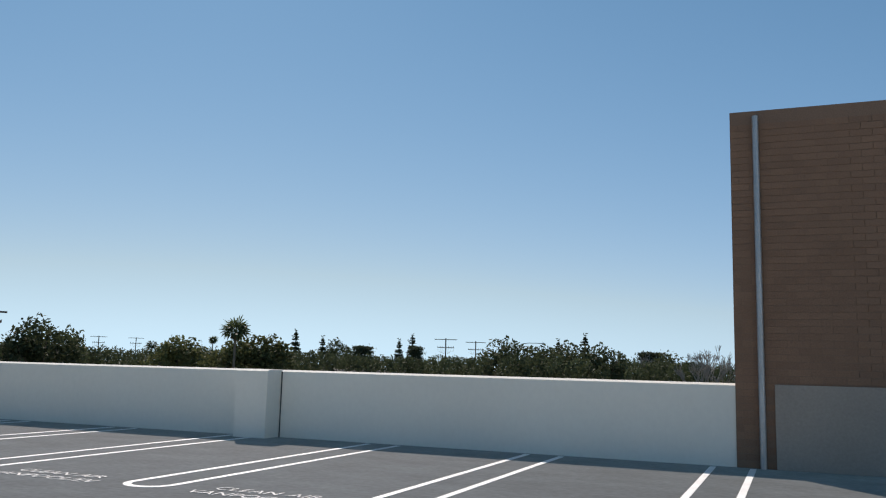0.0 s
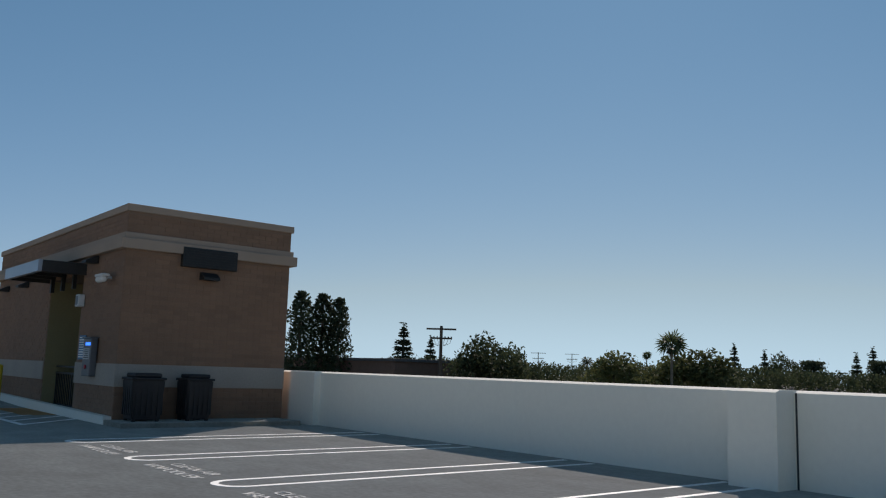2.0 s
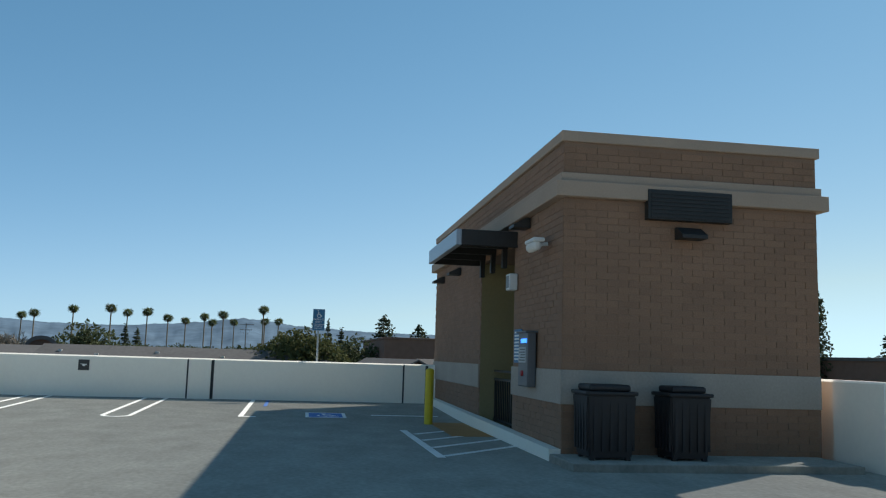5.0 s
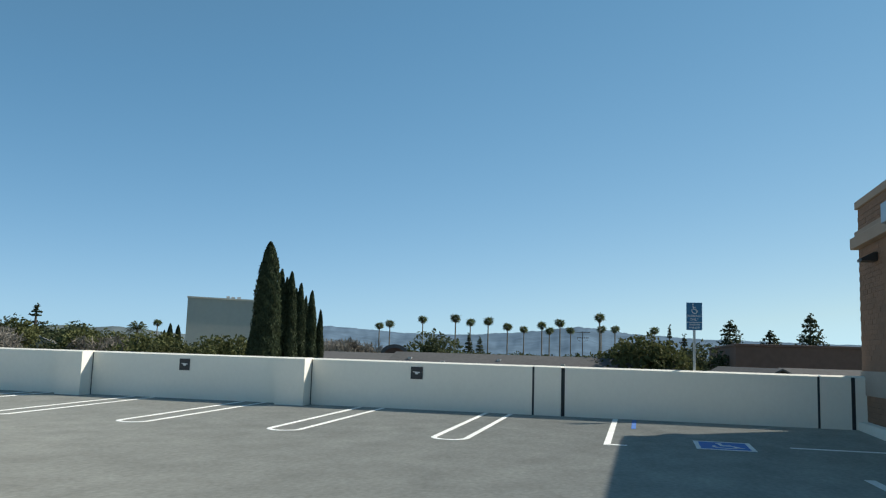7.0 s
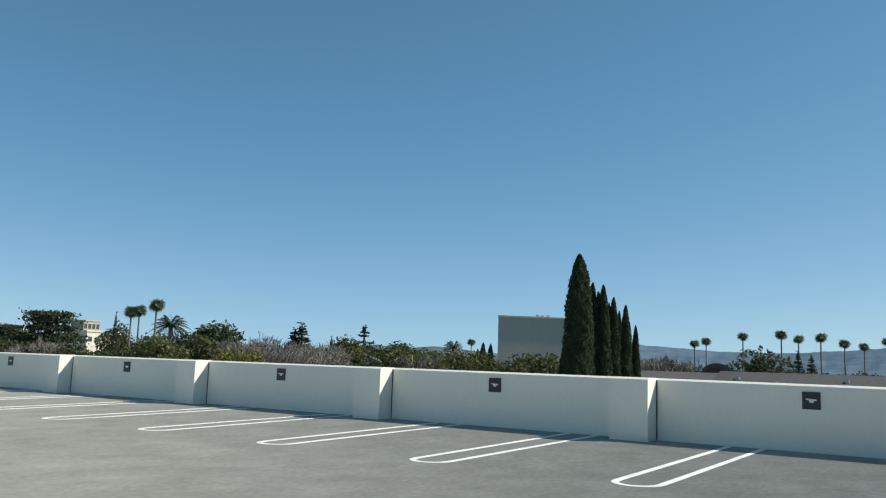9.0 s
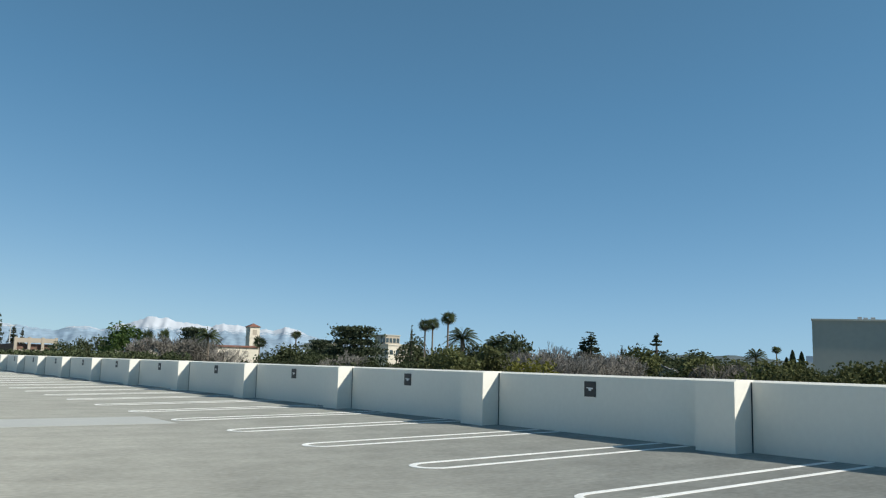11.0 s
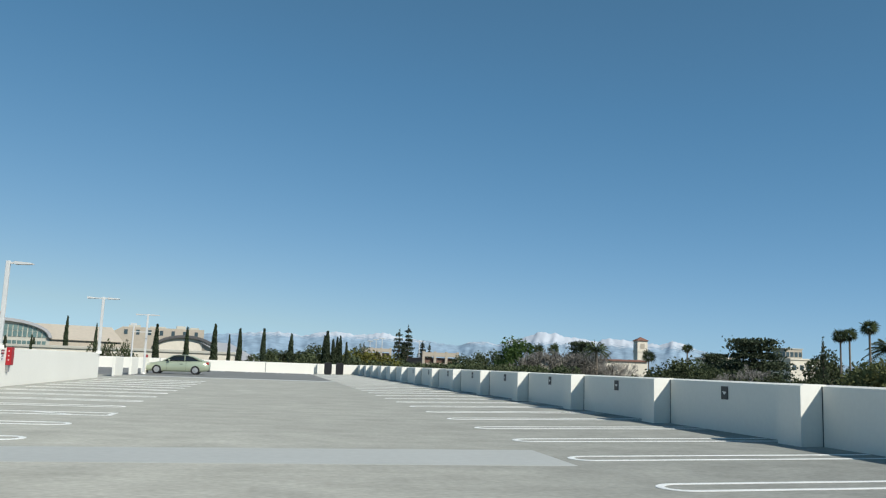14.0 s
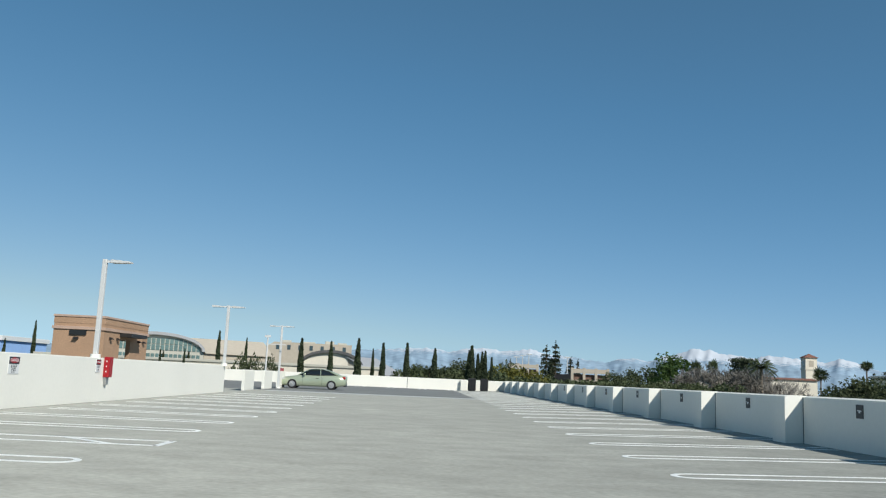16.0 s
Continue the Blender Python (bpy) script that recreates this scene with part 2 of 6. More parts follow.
M_PALMTRUNK = surface("palm_trunk_bark", (0.20, 0.165, 0.125), 0.95, 6, 0.2, 1, 0.2, 0.3)
M_WOODPOLE = surface("weathered_pole_wood", (0.085, 0.068, 0.055), 0.9, 10, 0.2, 1, 0.2, 0.2)
M_CREAM = surface("cream_stucco", (0.70, 0.64, 0.53), 0.9, 2, 0.05, 0.2, 0.06, 0.05)
M_WHITEBLD = surface("pale_concrete_facade", (0.49, 0.47, 0.40), 0.9, 1.5, 0.04, 0.1, 0.05, 0.05)
M_TANBLD = surface("tan_facade", (0.46, 0.40, 0.32), 0.9, 1.5, 0.06, 0.1, 0.06, 0.05)
M_BROWNBLD = surface("brown_brick_facade", (0.17, 0.105, 0.08), 0.9, 1.5, 0.1, 0.1, 0.1, 0.05)
M_GREYROOF = surface("grey_shingle_roof", (0.10, 0.098, 0.097), 0.9, 2.5, 0.15, 0.2, 0.15, 0.1)
M_METALROOF = surface("grey_metal_roof", (0.36, 0.36, 0.365), 0.55, 1.5, 0.05, 0.1, 0.06, 0.02)
M_REDROOF = surface("red_clay_tile_roof", (0.21, 0.095, 0.065), 0.85, 3, 0.15, 0.3, 0.12, 0.1)
M_BLUEBLD = surface("light_blue_facade", (0.32, 0.50, 0.82), 0.7, 1.5, 0.05, 0.1, 0.05, 0.0)
M_WINDOW = surface("dark_window_glass", (0.05, 0.075, 0.085), 0.12, 2, 0.1, 0.3, 0.1, 0, spec=0.8)
# blue rock and dimmed snow: distance haze is painted into both colours
M_SNOWMT = mountain_surface("hazed_snow_mountain", (0.262, 0.352, 0.435), (0.51, 0.545, 0.59), 143, 46)
# slate blue stands in for haze before these hills, put into the base colour
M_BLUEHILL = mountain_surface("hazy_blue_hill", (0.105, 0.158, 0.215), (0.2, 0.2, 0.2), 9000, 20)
M_GREYHILL = mountain_surface("dry_grey_green_hill", (0.115, 0.145, 0.155), (0.2, 0.2, 0.2), 9000, 20)


# ---- mesh helpers ----
def box(bm, x0, x1, y0, y1, z0, z1, bevel=0.0):
    vs = [bm.verts.new(p) for p in ((x0, y0, z0), (x1, y0, z0), (x1, y1, z0), (x0, y1, z0),
                                    (x0, y0, z1), (x1, y0, z1), (x1, y1, z1), (x0, y1, z1))]
    fs = [bm.faces.new([vs[i] for i in f]) for f in ((3, 2, 1, 0), (4, 5, 6, 7), (0, 1, 5, 4), (1, 2, 6, 5), (2, 3, 7, 6), (3, 0, 4, 7))]
    if bevel:
        edges = list({e for f in fs for e in f.edges})
        bmesh.ops.bevel(bm, geom=edges, offset=bevel, segments=2, affect="EDGES", profile=0.5)
    return bm


def slab(bm, points, z0, z1):
    """A flat plate with that outline."""
    low = [bm.verts.new((x, y, z0)) for x, y in points]
    high = [bm.verts.new((x, y, z1)) for x, y in points]
    k = len(points)
    bm.faces.new(high)
    bm.faces.new(low[::-1])
    for i in range(k):
        bm.faces.new((low[i], low[(i + 1) % k], high[(i + 1) % k], high[i]))
    return bm


def tube(bm, a, b, r0, r1, n=8):
    a, b = Vector(a), Vector(b)
    d = (b - a).normalized()
    u = d.orthogonal().normalized()
    v = d.cross(u)
    rings = []
    for p, r in ((a, r0), (b, r1)):
        rings.append([bm.verts.new(p + (u * math.cos(2 * math.pi * i / n) + v * math.sin(2 * math.pi * i / n)) * r) for i in range(n)])
    for i in range(n):
        bm.faces.new((rings[0][i], rings[0][(i + 1) % n], rings[1][(i + 1) % n], rings[1][i]))
    bm.faces.new(rings[0][::-1])
    bm.faces.new(rings[1])
    return bm


def bent(bm, points, radii, n=6):
    for (a, b), (r0, r1) in zip(zip(points, points[1:]), zip(radii, radii[1:])):
        tube(bm, a, b, r0, r1, n)
    return bm


def prism(bm, outline, axis, a, b):
    """An outline of (u, z) pushed along x or y from a to b."""
    ends = []
    for c in (a, b):
        ends.append([bm.verts.new((c, u, z) if axis == "x" else (u, c, z)) for u, z in outline])
    k = len(outline)
    for i in range(k):
        bm.faces.new((ends[0][i], ends[0][(i + 1) % k], ends[1][(i + 1) % k], ends[1][i]))
    bm.faces.new(ends[0][::-1])
    bm.faces.new(ends[1])
    return bm


def mesh_of(bm, name, material, smooth=False):
    bmesh.ops.recalc_face_normals(bm, faces=bm.faces)
    me = bpy.data.meshes.new(name)
    bm.to_mesh(me)
    bm.free()
    me.materials.append(material)
    if smooth:
        for p in me.polygons:
            p.use_smooth = True
    return me


def part(name, bm, material, parent, label="", smooth=False):
    ob = new(name, mesh_of(bm, name, material, smooth))
    ob.parent = parent
    return tagged(ob, label) if label else ob


def share(name, mesh, parent, m):
    ob = new(name, mesh)
    ob.parent = parent
    ob.matrix_basis = m
    return ob


def thing(name, label, category, group="", m=None):
    ob = new(name)
    ob.empty_display_size = 0.2
    if m is not None:
        ob.matrix_world = m
    return tagged(ob, label, category, group)


def fixed(name, bm, material, label, category, smooth=False):
    return tagged(new(name, mesh_of(bm, name, material, smooth)), label, category, kind="structure")


def plates(name, points, faces, material, parent=None):
    me = bpy.data.meshes.new(name)
    me.from_pydata([tuple(p) for p in points], [], [tuple(f) for f in faces])
    me.materials.append(material)
    ob = new(name, me)
    if parent is not None:
        ob.parent = parent
    return ob


def letters(text, size, material, parent, m, name="lettering"):
    """Raised lettering as a mesh part, centred at m."""
    cu = bpy.data.curves.new(name, "FONT")
    cu.body, cu.size, cu.extrude = text, size, 0.002
    cu.align_x, cu.align_y = "CENTER", "CENTER"
    tmp = new(name, cu)
    me = bpy.data.meshes.new_from_object(tmp.evaluated_get(bpy.context.evaluated_depsgraph_get()))
    bpy.data.objects.remove(tmp)
    bpy.data.curves.remove(cu)
    me.materials.clear()
    me.materials.append(material)
    ob = new(name, me)
    ob.parent = parent
    ob.matrix_basis = m
    return ob


rng = np.random.default_rng(7)

# ---- parking deck ----
BAY = 5.49          # two stalls
STALL = BAY / 2
XW = -0.33          # inner face of the east parapet
YA = -15.384        # inner face of the south parapet
YN = 93.3           # inner face of the north parapet
XL = -18.05         # wall along the ramp
WALL_H = 1.115       # top of the east parapet
SOUTH_H = 1.178      # top of the south parapet
RISE = 0.104         # the deck climbs by this towards the east parapet
RISE_FROM = -5.3
WEST = -62.0
GROUND = -8.0

FALL = math.atan2(RISE, XW - RISE_FROM)


def deck_z(x):
    """Height of the deck's surface, which tilts up along the east parapet."""
    return max(0.0, (x - RISE_FROM) * math.tan(FALL))


def drape(bm):
    """Lay flat paint onto the deck's slope."""
    for v in bm.verts:
        v.co.z += deck_z(v.co.x)
    return bm


bm = bmesh.new()
prism(bm, [(WEST - 0.3, -0.6), (XW + 0.45, -0.6), (XW + 0.45, deck_z(XW + 0.45)), (RISE_FROM, 0.0), (WEST - 0.3, 0.0)], "y", YA - 0.3, YN + 0.3)
fixed("floor", bm, M_DECK, "pale grey coated concrete roof parking deck", "parking deck")

bm = bmesh.new()
box(bm, WEST - 0.1, XW + 0.28, YA - 0.1, YN + 0.1, GROUND - 0.3, -0.604)
fixed("wall_below_deck", bm, M_WHITEBLD, "concrete storeys of the parking structure below the deck", "parking structure")

bm = bmesh.new()
slab(bm, [(-17.6, 13.5), (-5.45, 14.15), (-5.45, 16.1), (-17.6, 14.9)], 0.0, 0.004)
fixed("pavement_band", bm, M_BAND, "paler coated strip across the parking deck", "deck strip")
bm = bmesh.new()
slab(bm, [(-17.4, 57.6), (-5.35, 58.6), (-5.35, 60.6), (-17.4, 59.6)], 0.0, 0.004)
fixed("pavement_band_2", bm, M_BAND, "paler coated strip across the far parking deck", "deck strip")
bm = bmesh.new()
slab(bm, [(-30.0, 58.62), (-17.4, 59.62), (-5.35, 60.62), (-5.35, YN - 0.002), (-30.0, YN - 0.002)], 0.0, 0.003)
fixed("pavement_far", bm, M_OLDDECK, "older darker grey concrete at the far end of the deck", "deck")


def coped_wall(bm, x0, x1, y0, y1, h, inner="", low=0.0):
    """A parapet whose top is washed down towards its inner side."""
    if inner in ("w", "e"):
        o, i = (x1, x0) if inner == "w" else (x0, x1)
        k = 0.08 if inner == "w" else -0.08
        prism(bm, [(i, low), (o, low), (o, h - 0.012), (o - k * 0.15, h), (i + k, h), (i, h - 0.03)], "y", y0, y1)
    elif inner in ("n", "s"):
        o, i = (y0, y1) if inner == "n" else (y1, y0)
        k = -0.08 if inner == "n" else 0.08
        prism(bm, [(i, low), (o, low), (o, h - 0.012), (o - k * 0.15, h), (i + k, h), (i, h - 0.03)], "x", x0, x1)
    else:
        box(bm, x0, x1, y0, y1, 0.0, h, 0.012)


# east parapet with pilasters
bm = bmesh.new()
coped_wall(bm, XW, XW + 0.25, -11.755, YN + 0.25, WALL_H, "w")
wall_east = fixed("wall_east", bm, M_WALL, "white plastered parapet with square pilasters", "parapet wall")
bm = bmesh.new()
coped_wall(bm, -0.40, 0.085, 0.0, 0.66, WALL_H + 0.004, "w")
pil_mesh = mesh_of(bm, "pilaster", M_WALL)
for i in range(0, 17):
    share("pilaster", pil_mesh, wall_east, pose(XW, i * BAY, 0))
bm = bmesh.new()
coped_wall(bm, -0.035, 0.085, 0.02, 0.565, WALL_H + 0.004, "w")
flat_mesh = mesh_of(bm, "pilaster", M_WALL)
bm = bmesh.new()
box(bm, -0.006, 0.004, -0.014, 0.014, 0.0, WALL_H - 0.03)
joint_mesh = mesh_of(bm, "joint", M_SEALANT)
for y in (-BAY, -2 * BAY):
    share("pilaster", flat_mesh, wall_east, pose(XW, y, 0))
    for dy, wide in ((-0.02, 2.6), (0.592, 1.5)):
        share("joint", joint_mesh, wall_east, pose(XW, y + dy, 0) @ Matrix.Diagonal((1, wide, 1, 1)))
for i in range(0, 17):
    share("joint", joint_mesh, wall_east, pose(XW, i * BAY - 0.012, 0) @ Matrix.Diagonal((1, 0.6, 1, 1)))

# south parapet
bm = bmesh.new()
coped_wall(bm, -31.43, -10.10, YA - 0.25, YA, SOUTH_H, "n")
wall_south = fixed("wall_south", bm, M_WALL, "white plastered parapet in shade, with square pilasters", "parapet wall")
bm = bmesh.new()
coped_wall(bm, 0.0, 0.66, -0.085, 0.40, SOUTH_H + 0.004, "n")
pil_s = mesh_of(bm, "pilaster", M_WALL)
bm = bmesh.new()
box(bm, -0.012, 0.012, -0.004, 0.006, 0.0, SOUTH_H - 0.03)
joint_s = mesh_of(bm, "joint", M_SEALANT)
share("pilaster", pil_s, wall_south, pose(-23.73, YA, 0))
share("joint", joint_s, wall_south, pose(-23.764, YA, 0))
share("pilaster", pil_s, wall_south, pose(-12.62, YA, 0) @ Matrix.Diagonal((1.65, 0.4, 1, 1)))
share("joint", joint_s, wall_south, pose(-11.48, YA, 0))

# north and west parapets
bm = bmesh.new()
coped_wall(bm, WEST, XW, YN, YN + 0.25, 1.075, "s")
wall_north = fixed("wall_north", bm, M_WALL, "sunlit white plastered parapet at the far end", "parapet wall")
bm = bmesh.new()
box(bm, 0, 0.66, -0.40, 0.002, 0.0, 1.079, 0.012)
pil_n = mesh_of(bm, "pilaster", M_WALL)
for x in (-4.62,):
    share("pilaster", pil_n, wall_north, pose(x, YN, 0))
bm = bmesh.new()
box(bm, -0.025, 0.025, -0.006, 0.004, 0.0, 1.06)
joint_n = mesh_of(bm, "joint", M_SEALANT)
for x in (-9.88, -20.3, -28.5):
    share("joint", joint_n, wall_north, pose(x, YN, 0))
bm = bmesh.new()
coped_wall(bm, WEST - 0.25, WEST, YA, YN + 0.25, WALL_H)
fixed("wall_west", bm, M_WALL, "white plastered parapet on the west side", "parapet wall")
bm = bmesh.new()
coped_wall(bm, WEST, -41.0, YA - 0.25, YA, WALL_H)
fixed("wall_south_west", bm, M_WALL, "white plastered parapet on the south side", "parapet wall")

# taller wall along the ramp
bm = bmesh.new()
box(bm, XL - 0.25, XL, 15.5, 50.4, 0.0, 1.287, 0.015)
fixed("wall_ramp", bm, M_WALL, "tall sunlit white plastered wall along the ramp", "ramp wall")


def ribbed_pier(y, width):
    p = thing("louvred_pier", "short white pier with horizontal grooves beside the ramp opening", "wall pier", "ramp opening piers", pose(XL, y, 0))
    bm = bmesh.new()
    box(bm, -0.14, 0.0, 0.0, width, 0.0, 1.12, 0.01)
    part("core", bm, M_WALL, p)
    bm = bmesh.new()
    for k in range(7):
        box(bm, 0.0, 0.010, 0.02, width - 0.02, 0.04 + k * 0.15, 0.17 + k * 0.15)
    part("grooved_face", bm, M_WALL, p)
    bm = bmesh.new()
    for k in range(7):
        box(bm, -0.13, -0.01, -0.010, 0.0, 0.04 + k * 0.15, 0.17 + k * 0.15)
    part("grooved_end", bm, M_WALL, p)
    return p


for y, w in ((55.1, 2.7), (60.9, 2.8), (66.1, 2.6)):
    ribbed_pier(y, w)


# ---- parking lines ----
def ribbon(bm, pts, width, z0=0.0, z1=0.004):
    """A painted stripe along points."""
    for (ax, ay), (bx, by) in zip(pts, pts[1:]):
        d = Vector((bx - ax, by - ay)).normalized() * (width / 2)
        nx, ny = -d.y, d.x
        slab(bm, [(ax - nx - d.x * 0.2, ay - ny - d.y * 0.2), (bx - nx + d.x * 0.2, by - ny + d.y * 0.2),
                  (bx + nx + d.x * 0.2, by + ny + d.y * 0.2), (ax + nx - d.x * 0.2, ay + ny - d.y * 0.2)], z0, z1)


def hairpin_mesh(length, gap=0.54, width=0.085, turn=0.28):
    """Two lines joined by a round end; the tip at the origin, running along +x."""
    r = gap / 2
    bm = bmesh.new()
    outer, inner = [], []
    for i in range(11):
        a = math.pi / 2 + math.pi * i / 10
        for ring, rr in ((outer, r + width / 2), (inner, r - width / 2)):
            ring.append((turn + math.cos(a) * rr * turn / r, math.sin(a) * rr))
    outer = [(length, r + width / 2)] + outer + [(length, -r - width / 2)]
    inner = [(length, r - width / 2)] + inner + [(length, -r + width / 2)]
    top_o = [bm.verts.new((x, y, 0.005)) for x, y in outer]
    top_i = [bm.verts.new((x, y, 0.005)) for x, y in inner]
    low_o = [bm.verts.new((x, y, 0.0)) for x, y in outer]
    low_i = [bm.verts.new((x, y, 0.0)) for x, y in inner]
    for i in range(len(outer) - 1):
        bm.faces.new((top_o[i], top_o[i + 1], top_i[i + 1], top_i[i]))
        bm.faces.new((low_o[i], low_o[i + 1], top_o[i + 1], top_o[i]))
        bm.faces.new((top_i[i], top_i[i + 1], low_i[i + 1], low_i[i]))
    return mesh_of(bm, "stall_line", M_PAINT)


def stall_line(mesh, m, group):
    ob = new("stall_line", mesh)
    ob.matrix_world = m
    return tagged(ob, "white painted hairpin stall line on the grey deck", "parking line", group)


east_line = hairpin_mesh(4.82, 0.51)
for i in range(-1, 33):
    stall_line(east_line, pose(-5.22, -1.45 + i * STALL, deck_z(-5.22), 0, -math.degrees(FALL), 0), "stall lines along the east parapet")
south_line = hairpin_mesh(5.75)
for i in range(0, 7):
    stall_line(south_line, pose(-14.914 - i * STALL, -9.485, 0, 0, 0, -90), "stall lines along the south parapet")
west_line = hairpin_mesh(4.95)
for i in range(0, 13):
    if i != 2:
        stall_line(west_line, pose(-12.62, 16.55 + i * STALL, 0, 0, 0, 180), "stall lines along the ramp wall")
# cross-hatched bay among them
bm = bmesh.new()
ribbon(bm, [(-12.4, 21.60), (-17.9, 21.60)], 0.1)
ribbon(bm, [(-12.4, 22.40), (-17.9, 22.40)], 0.1)
ribbon(bm, [(-12.4, 21.55), (-12.4, 22.45)], 0.1)
ribbon(bm, [(-13.1, 21.65), (-14.0, 22.35)], 0.1, 0.001, 0.005)
ribbon(bm, [(-14.7, 21.65), (-15.6, 22.35)], 0.1, 0.001, 0.005)
tagged(new("hatched_line", mesh_of(bm, "hatched_line", M_PAINT)), "white painted square-ended bay line with diagonal bars", "parking line", "stall lines along the ramp wall")
# slanted lines against the far parapet
for i, x in enumerate((-17.4, -14.6, -11.7, -8.7, -5.9)):
    bm = bmesh.new()
    ribbon(bm, [(x, 88.0), (x + 0.15, 93.2)], 0.12)
    ribbon(bm, [(x + 0.55, 88.0), (x + 0.7, 93.2)], 0.12)
    tagged(new("stall_line", mesh_of(bm, "stall_line", M_PAINT)), "white painted stall lines by the far parapet", "parking line", "stall lines along the north parapet")

# words beside the south stalls
for i in range(0, 6):
    x = -14.914 - i * STALL - 1.42
    w = thing("stall_marking", "white painted words on the deck beside a stall", "deck marking", "painted stall words", pose(x, -9.65, 0.004, 0, 0, 180))
    letters("CLEAN", 0.25, M_WORN_PAINT, w, pose(-0.25, 0.15, 0), "first_word")
    letters("AIR", 0.25, M_WORN_PAINT, w, pose(0.42, 0.15, 0), "second_word")
    letters("VANPOOL/EV", 0.25, M_WORN_PAINT, w, pose(0, -0.15, 0), "second_line")

# accessible stall
bm = bmesh.new()
ribbon(bm, [(-0.45, -6.57), (-4.80, -6.57)], 0.10)
ribbon(bm, [(-4.74, -6.57), (-4.74, -6.86)], 0.10)
tagged(new("stall_line", mesh_of(drape(bm), "stall_line", M_PAINT)), "white painted end line of the accessible stall", "parking line", "accessible stall lines")
bm = bmesh.new()
ribbon(bm, [(-0.45, -6.94), (-2.2, -6.94)], 0.08)
tagged(new("accessible_line", mesh_of(drape(bm), "accessible_line", M_BLUE_PAINT)), "blue painted border of the accessible stall", "parking line", "accessible stall lines")
bm = bmesh.new()
ribbon(bm, [(-3.96, -9.3), (-3.96, -10.75)], 0.11)
tagged(new("aisle_line", mesh_of(drape(bm), "aisle_line", M_PAINT)), "white painted line at the end of the access aisle", "parking line", "access aisle lines")
bm = bmesh.new()
ribbon(bm, [(-7.2, -9.62), (-11.2, -9.68)], 0.12)
for k in range(4):
    x = -7.9 - k * 1.05
    ribbon(bm, [(x, -9.75), (x + 1.6, -11.3)], 0.1, 0.001, 0.005)
tagged(new("aisle_line", mesh_of(bm, "aisle_line", M_PAINT)), "white hatching of the walkway before the stair tower", "parking line", "access aisle lines")

sym = thing("accessible_symbol", "blue painted square with a white wheelchair symbol on the deck", "deck marking", "", pose(-4.17, -8.30, deck_z(-4.17), 0, -math.degrees(FALL), 0))
bm = bmesh.new()
slab(bm, [(-0.52, -0.42), (0.52, -0.42), (0.52, 0.42), (-0.52, 0.42)], 0, 0.004)
part("blue_field", bm, M_BLUE_PAINT, sym)


def wheelchair(bm, s, z0, z1):
    """The access sign drawn in plain strokes, upright along +y."""
    ring = [(0.02 + 0.24 * s * math.cos(a), -0.14 * s + 0.24 * s * math.sin(a)) for a in [math.radians(150 + k * 24) for k in range(10)]]
    ribbon(bm, ring, 0.06 * s, z0, z1)
    ribbon(bm, [(-0.06 * s, 0.28 * s), (-0.03 * s, -0.02 * s), (0.17 * s, -0.02 * s), (0.27 * s, -0.27 * s), (0.36 * s, -0.24 * s)], 0.07 * s, z0, z1)
    ribbon(bm, [(-0.05 * s, 0.13 * s), (0.15 * s, 0.13 * s)], 0.06 * s, z0, z1)
    slab(bm, [(-0.07 * s + 0.065 * s * math.cos(k * math.pi / 4), 0.39 * s + 0.065 * s * math.sin(k * math.pi / 4)) for k in range(8)], z0, z1)


bm = bmesh.new()
wheelchair(bm, 0.75, 0.004, 0.007)
for v in bm.verts:
    v.co.x, v.co.y = v.co.y, -v.co.x
for x in (-0.50, 0.50):
    ribbon(bm, [(x, -0.42), (x, 0.42)], 0.07, 0.004, 0.007)
for y in (-0.39, 0.39):
    ribbon(bm, [(-0.5, y), (0.5, y)], 0.07, 0.004, 0.007)
part("white_symbol", bm, M_PAINT, sym)

bm = bmesh.new()
slab(bm, [(-5.35, -10.35), (-5.35, -11.07), (-8.2, -11.07), (-8.2, -10.35)], 0, 0.006)
fixed("pavement_warning", bm, M_RUST_PAINT, "orange tactile warning surface before the stair entrance", "warning paving")
bm = bmesh.new()
slab(bm, [(-11.49, -11.26), (XW - 0.002, -11.26), (XW - 0.002, -11.08), (-11.49, -11.08)], -0.05, 0.16)
fixed("pavement_kerb", drape(bm), M_WALL, "low pale kerb along the stair tower", "kerb")
bm = bmesh.new()
box(bm, -12.55, -11.51, YA + 0.402, -11.08, -0.05, 0.10, 0.015)
fixed("pavement_pad", bm, M_DECK, "low grey concrete pad under the bins", "kerb")


# ---- stair tower ----
def brick_field(width, z0, z1, course=0.1, long=0.3, gap=0.005):
    """Centres and lengths of bricks in running bond on a wall of that width."""
    rows = int((z1 - z0) / course)
    out = []
    for r in range(rows):
        u = -(long / 2) * (r % 2)
        while u < width - 0.02:
            a, b = max(u, 0.0), min(u + long, width)
            if b - a > 0.04:
                out.append(((a + b) / 2, z0 + (r + 0.5) * course, b - a - gap))
            u += long
    return out


